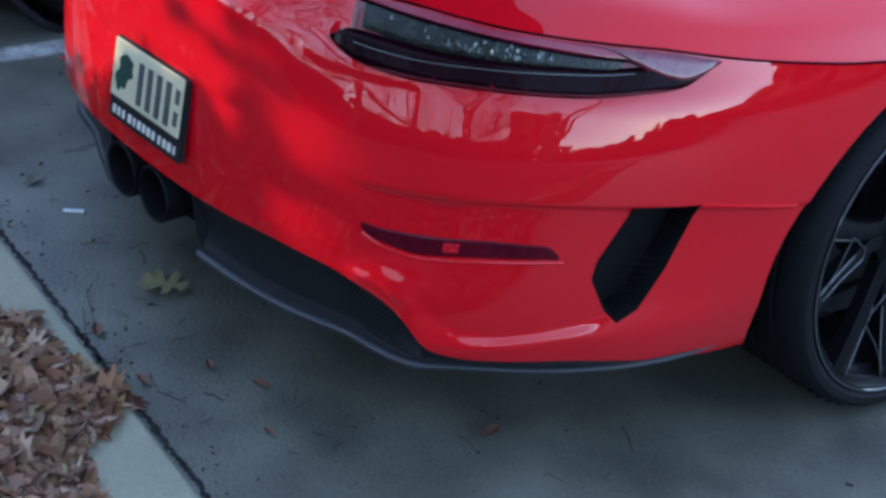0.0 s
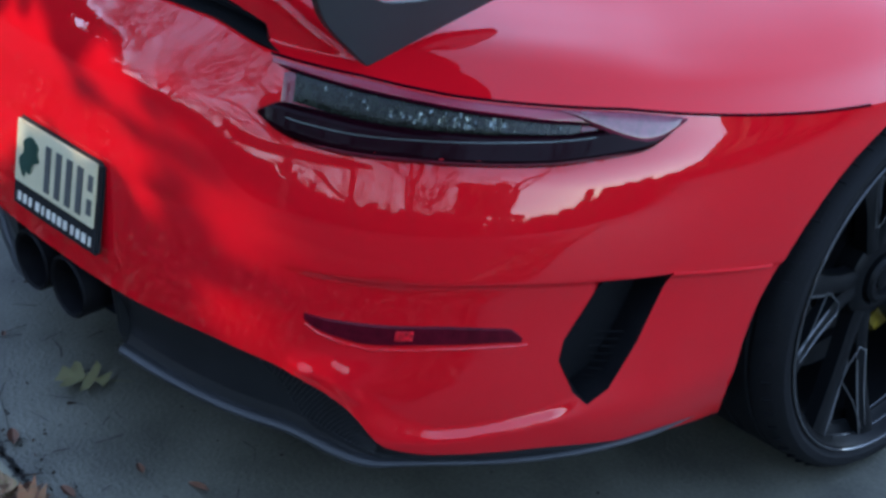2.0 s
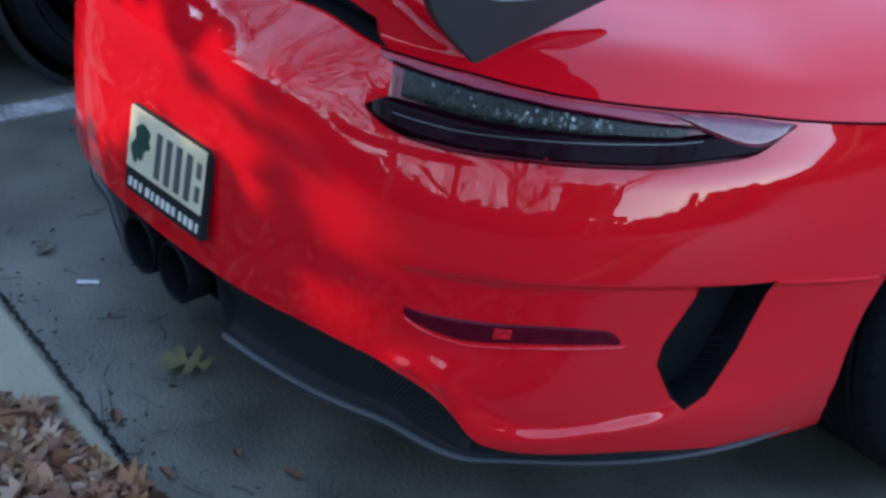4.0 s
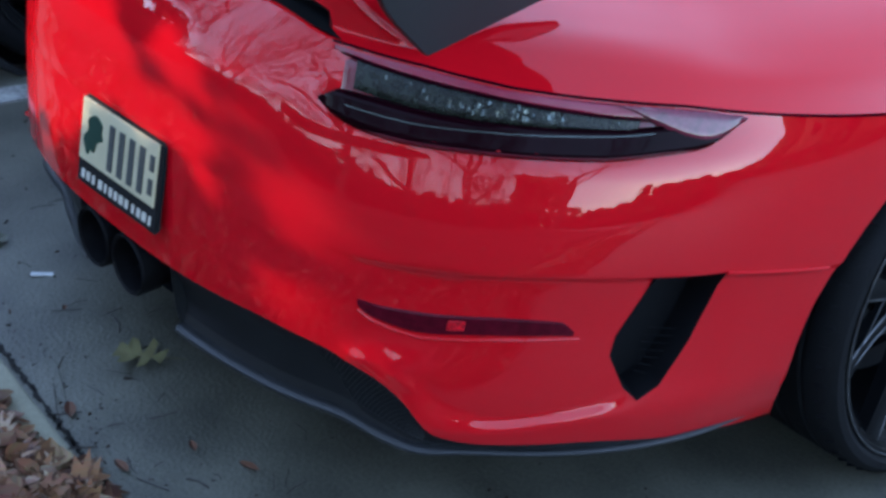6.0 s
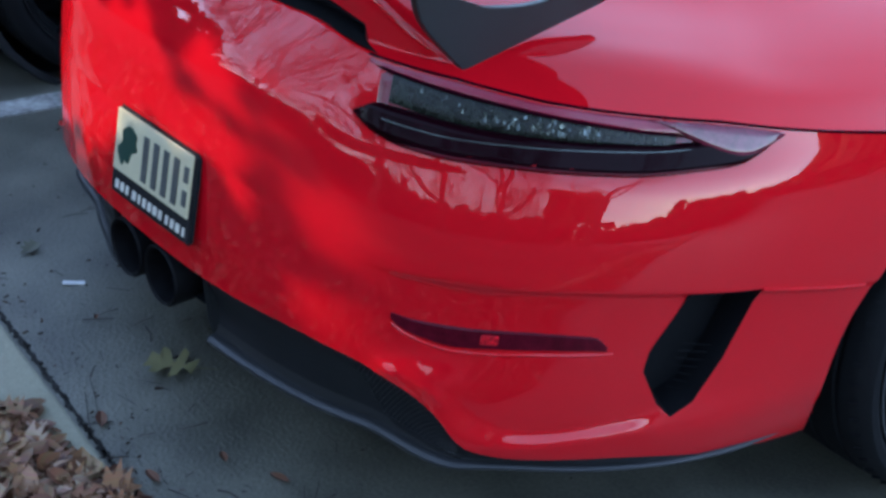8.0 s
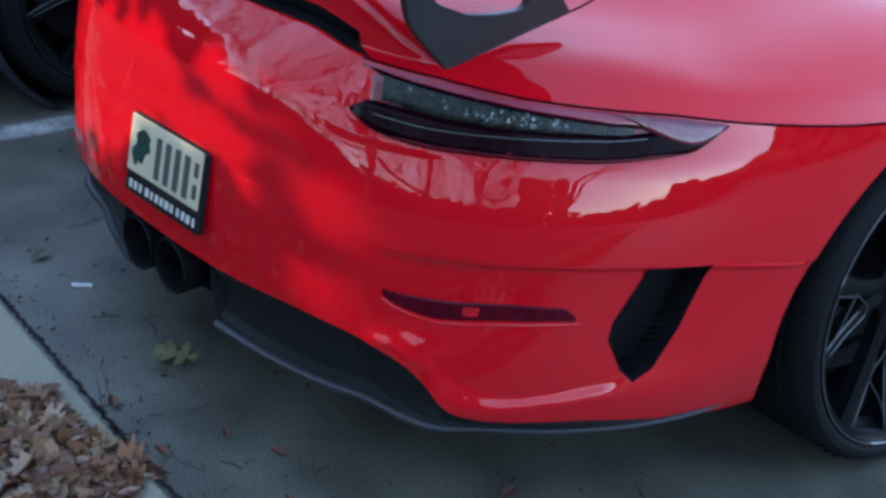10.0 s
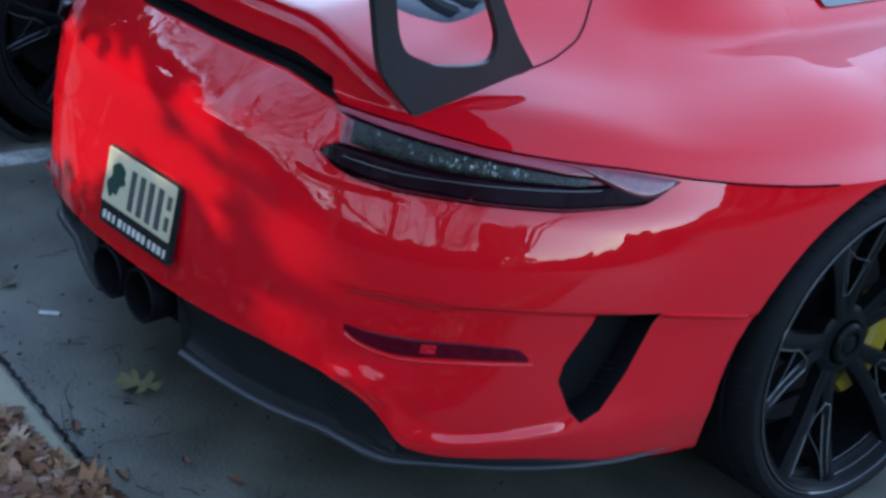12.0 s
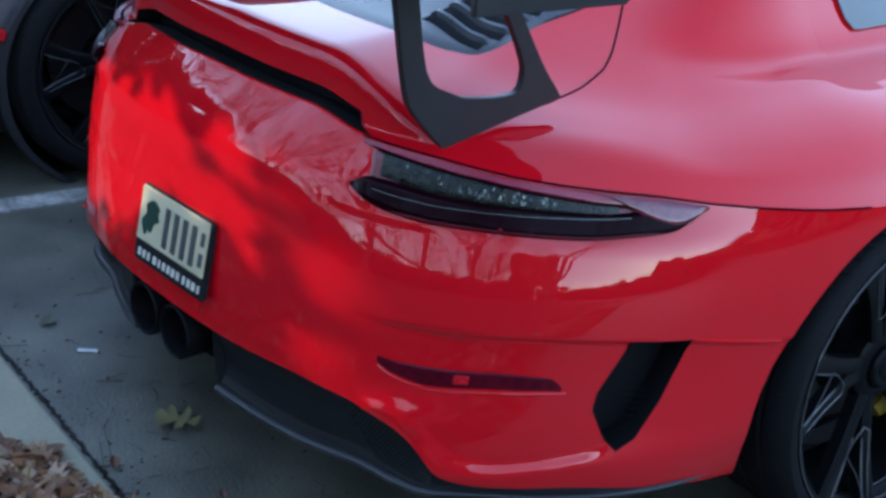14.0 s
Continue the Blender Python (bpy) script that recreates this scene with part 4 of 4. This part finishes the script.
SMALL_TWIGS = [([(-0.385, -1.077, 0.004), (-0.372, -1.05, 0.005), (-0.363, -1.02, 0.003)], 0.0018), ([(-0.304, -0.977, 0.003), (-0.27, -0.98, 0.004), (-0.244, -0.992, 0.003)], 0.0022),
               ([(0.052, -1.067, 0.003), (0.058, -1.04, 0.004), (0.058, -1.014, 0.003)], 0.0014), ([(0.073, -1.23, 0.012), (0.085, -1.205, 0.012), (0.083, -1.18, 0.004)], 0.0022),
               ([(0.035, -1.14, 0.003), (0.040, -1.125, 0.005), (0.042, -1.111, 0.003)], 0.0016), ([(0.243, -1.089, 0.003), (0.26, -1.075, 0.004), (0.283, -1.067, 0.003)], 0.0020),
               ([(-0.042, -1.204, 0.004), (-0.03, -1.18, 0.006), (-0.027, -1.162, 0.004)], 0.0018), ([(0.44, -0.97, 0.003), (0.47, -0.955, 0.004)], 0.0018)]
for pts, r in TWIGS + SMALL_TWIGS:
    tagged(part("twig", tube(pts, r * 0.7, 5), TWIG), "thin dark twig lying on asphalt", "twig", "twigs on the asphalt")

random.seed(77)
bm = bmesh.new()
for k in range(900):
    x, y = random.uniform(-1.9, 1.5), -1.2 + 1.5 * random.random() ** 1.6
    if random.random() < 0.35:
        y = -1.19 + abs(random.gauss(0, 0.035))
    w = random.choice((0.0014, 0.0018, 0.002, 0.0026, 0.0045)) * random.uniform(0.7, 1.2)
    add_box(bm, (w * random.uniform(0.8, 3.2), w * 0.8, w * 0.5), pose(x, y, w * 0.25, random.gauss(0, 8), random.gauss(0, 8), random.uniform(0, 180)))
tagged(part("grit", bm, GRIT, None, smooth=False), "scattered brown crumbs and grit on asphalt", "grit", kind="stuff")
bm = bmesh.new()
for k in range(46):
    x, y = random.uniform(-0.9, 1.3), -1.19 + 0.75 * random.random() ** 1.4
    a, n = random.uniform(0, 6.28), random.uniform(0.008, 0.03)
    d, c = Vector((math.cos(a), math.sin(a), 0)), Vector((x, y, 0.003))
    t = tube([c - d * n, c + Vector((random.gauss(0, n * 0.15), random.gauss(0, n * 0.15), 0.002)), c + d * n], 0.0008, 4)
    me = bpy.data.meshes.new("tmp")
    t.to_mesh(me)
    t.free()
    bm.from_mesh(me)
    bpy.data.meshes.remove(me)
tagged(part("needles", bm, TWIG, None), "thin dry needles and stalks scattered on asphalt", "needles", kind="stuff")


def branch(bm, p, d, length, r, level, tips):
    n = 5
    pts, rad = [p], [r]
    for i in range(n):
        d = (d + Vector((random.gauss(0, 0.16), random.gauss(0, 0.16), random.gauss(0.04, 0.10)))).normalized()
        p = p + d * length / n
        pts.append(p)
        rad.append(r * (1 - 0.6 * (i + 1) / n))
    t = tube(pts, rad, 7 if level < 2 else 4, caps=False)
    me = bpy.data.meshes.new("tmp")
    t.to_mesh(me)
    t.free()
    bm.from_mesh(me)
    bpy.data.meshes.remove(me)
    if level >= 3:
        tips.extend(pts[2:])
        return
    for k in range((6, 6, 5)[level]):
        i = random.randint(2, n)
        nd = (d + Vector((random.gauss(0, 0.75), random.gauss(0, 0.75), random.gauss(0.15, 0.4)))).normalized()
        branch(bm, pts[i], nd, length * random.uniform(0.45, 0.7), rad[i] * 0.6, level + 1, tips)


def tree(x, y, h, seed, leaves):
    random.seed(seed)
    t = thing("tree", "tall roadside tree with a thinning autumn crown", "tree", "trees round the lot")
    bm, tips = bmesh.new(), []
    branch(bm, Vector((x, y, -0.1)), Vector((0, 0, 1)), h * 0.6, h * 0.022, 0, tips)
    part("trunk", bm, BARK, t)
    bm = bmesh.new()
    for k in range(leaves):
        c = random.choice(tips) + Vector([random.gauss(0, 0.28) for _ in range(3)])
        leaf_mesh(bm, Matrix.Translation(c) @ Euler([random.uniform(0, 6.3) for _ in range(3)]).to_matrix().to_4x4(), random.uniform(0.10, 0.20), 0.2)
    part("crown", bm, TREELEAF, t)


def gap(x, z):
    """A gap shaped into the added evergreens so that low sun lights a chosen patch on the tail of the car, where its
    rays cross the plane of the tail: under 1 inside.
    """
    low = ease(0.1, -0.2, x)
    high = ease(0.0, 0.1, x)
    best = (abs(x + 0.16) / 0.45) ** 4 + (abs(z - 0.668 + 0.085 * low - 0.022 * high) / (0.110 + 0.085 * low + 0.026 * high)) ** 2.4
    # Closed spot that keeps the sun's mirror glint off the paint.
    best += 2.5 * ease(0.07, 0.035, math.hypot(x - 0.055, z - 0.80))
    for x0, z0, x1, z1, r in ((0.18, 0.63, 0.255, 0.560, 0.030), (0.348, 0.630, 0.368, 0.590, 0.048), (0.386, 0.460, 0.402, 0.435, 0.060)):
        t = min(1, max(0, ((x - x0) * (x1 - x0) + (z - z0) * (z1 - z0)) / ((x1 - x0) ** 2 + (z1 - z0) ** 2)))
        best = min(best, (math.hypot(x - x0 - (x1 - x0) * t, z - z0 - (z1 - z0) * t) / r) ** 2)
    if x > 0.28:
        return best + 0.5 * noise.noise((x * 24.0, z * 24.0, 9.0))
    return best + 0.8 * noise.noise((x * 9.0, z * 9.0, 3.0)) + 1.0 * noise.noise((x * 24.0, z * 24.0, 9.0))


def shade(c):
    """The gap's value where the sun's ray through c meets the tail."""
    p = c - SUN_FROM * ((-1.05 - c.y) / -SUN_FROM.y)
    return gap(p.x, p.z)


def clear_of_gap(c):
    """Whether a spray of leaves round c stays out of the gap."""
    p = c - SUN_FROM * ((-1.05 - c.y) / -SUN_FROM.y)
    if not (-0.85 < p.x < 0.62 and 0.2 < p.z < 1.0):
        return True
    return all(gap(p.x + 0.055 * i, p.z + 0.055 * j) >= 1 for i in range(-2, 3) for j in range(-2, 3))


def evergreen(x, y, r, h, n, seed):
    """A tall evergreen bush, leafy to the ground, with an uneven outline; unseen, added to shade the car and ground."""
    random.seed(seed)
    t = thing("shade_shrub", "unseen dark evergreen shrub added to keep the sun off the car", "shrub", "evergreens in the bed")
    stems, bm = bmesh.new(), bmesh.new()
    for k in range(9):
        a, l = random.uniform(0, 6.28), random.uniform(0.22, 0.32)
        b = tube([(x + 0.1 * math.cos(a), y + 0.1 * math.sin(a), -0.05), (x + math.cos(a) * r * 0.3, y + math.sin(a) * r * 0.3, h * 0.4 * l), (x + math.cos(a) * r * 0.5, y + math.sin(a) * r * 0.5, h * l)], [0.05, 0.03, 0.008], 5, caps=False)
        me = bpy.data.meshes.new("tmp")
        b.to_mesh(me)
        b.free()
        stems.from_mesh(me)
        bpy.data.meshes.remove(me)
    for k in range(n):
        f, a = random.random(), random.uniform(0, 6.28)
        wide = r * (1 - 0.75 * f ** 2.5) * math.sqrt(random.uniform(0.25, 1)) * (1 + 0.2 * math.sin(a * 5 + f * 9))
        c = Vector((x + math.cos(a) * wide, y + math.sin(a) * wide, 0.05 + h * f))
        along_sun = -0.777 * c.x - 0.63 * (c.y + 1.0)
        if c.z - 0.315 * along_sun > 1.22 + 0.25 * noise.noise((c.x * 3.5, c.y * 3.5, 6.0)) + 0.22 * random.uniform(-1, 1):
            continue
        if clear_of_gap(c):
            leaf_mesh(bm, Matrix.Translation(c) @ Euler([random.uniform(0, 6.3) for _ in range(3)]).to_matrix().to_4x4(), random.uniform(0.16, 0.30), 0.2)
            continue
        for j in range(16):
            p = c + Vector([random.gauss(0, 0.07) for _ in range(3)])
            if shade(p) >= 1:
                e = Euler([random.uniform(0, 6.3) for _ in range(3)]).to_matrix()
                w = random.uniform(0.030, 0.055)
                v = [bm.verts.new(p + e @ Vector(q) * w) for q in ((0, -0.6, 0), (0.32, 0, 0.1), (0, 0.6, 0), (-0.32, 0, 0.1))]
                bm.faces.new((v[0], v[1], v[2]))
                bm.faces.new((v[0], v[2], v[3]))
    part("stems", stems, BARK, t)
    part("foliage", bm, TREELEAF, t)


# Unseen shrubs set towards the sun as blockers; only their gap lets it through.
for k, (x, y, r, h, n) in enumerate([(-6.9, -3.7, 1.3, 4.2, 4300), (-5.8, -4.6, 1.3, 4.4, 4800), (-4.9, -5.6, 1.3, 4.2, 4600), (-7.8, -2.4, 1.3, 4.2, 3600), (-8.0, -5.2, 1.3, 4.4, 3600), (-6.9, -6.4, 1.3, 4.6, 3600)]):
    evergreen(x, y, r, h, n, 80 + k)

random.seed(200)
bm = bmesh.new()
for k in range(27000):
    a = random.uniform(-200, 160)
    r = random.gauss(19, 2.0)
    top = 5.4 + 3.0 * noise.noise((a * 0.07, 1, 5)) + 1.4 * noise.noise((a * 0.3, 2, 5))
    # Raised towards the sun to hide bright sky mirrored through the evergreens' gap.
    if -165 < a < -118:
        top = 5.3 if -150 < a < -134 else min(top, 3.0)
    if -122 < a < -40:
        top = min(top, 2.6) + 0.8 * noise.noise((a * 0.5, 7, 5))
    if -30 < a < 50:
        top = 1.75 + 0.6 * noise.noise((a * 0.4, 3, 5)) + (top - 1.75) * max(ease(-26, -30, a), 0.8 * ease(5, 26, a))
    # Unseen front stretch, added to cut low sky light under the cars.
    if a > 58:
        top = min(top, 2.0)
    c = Vector((r * math.cos(radians(a)), r * math.sin(radians(a)), top * random.random() ** 0.8))
    e = Euler([random.uniform(0, 6.3) for _ in range(3)]).to_matrix()
    w = random.uniform(0.55, 1.1) * (0.6 if -34 < a < 8 else 1)
    vs = [bm.verts.new(c + e @ Vector(q) * w) for q in ((-0.5, -0.3, 0), (0.1, -0.45, 0.12), (0.5, 0.1, 0), (0.05, 0.5, 0.1), (-0.4, 0.3, 0.05))]
    bm.faces.new(vs)
tagged(part("woods", bm, WOODLEAF, None, smooth=False), "dark belt of woods round the lot, partly added to block low light", "woods", kind="stuff")
bm = bmesh.new()
for k in range(60000):
    a, r = random.uniform(-127, -40), random.uniform(10.5, 16)
    z = 0.5 + 10.0 * random.random() ** 1.25
    if k >= 44000:
        a, z = random.uniform(-160, -124), 1.4 + 0.36 * r + 7.0 * random.random() ** 1.3
    if noise.noise((a * 0.9 + z * 1.5, z * 0.5, 4)) + 0.8 * noise.noise((a * 2.3 - z * 2.6, z * 0.8, 8)) > 0.06 - 0.02 * z:
        continue
    c = Vector((r * math.cos(radians(a)), r * math.sin(radians(a)), z))
    d = Vector((random.gauss(0, 0.6), random.gauss(0, 0.6), random.uniform(0.2, 1.0))).normalized() * random.uniform(0.4, 1.4)
    side = d.orthogonal().normalized() * random.uniform(0.004, 0.014)
    bend = c + d * 0.5 + Vector([random.gauss(0, 0.12) for _ in range(3)])
    for w in (side, d.cross(side).normalized() * side.length):
        v = [bm.verts.new(p) for p in (c - w, c + w, bend + w * 0.7, bend - w * 0.7, c + d)]
        bm.faces.new((v[0], v[1], v[2], v[3]))
        bm.faces.new((v[3], v[2], v[4]))
tagged(part("bare_thicket", bm, BARK, None, smooth=False), "bare grey branches of leafless trees behind the bed", "branches", kind="stuff")

for k, (x, y, h, n) in enumerate([(4.6, -9.5, 9, 60), (1.2, -9.0, 8, 50), (-1.8, -9.8, 9, 60), (-4.0, -11.5, 10, 80), (7.5, -9.0, 9, 90), (9.5, -5.5, 9, 120), (-8.8, -11.0, 11, 30), (-11.8, -7.3, 11, 30)]):
    tree(x, y, h, 40 + k, n)
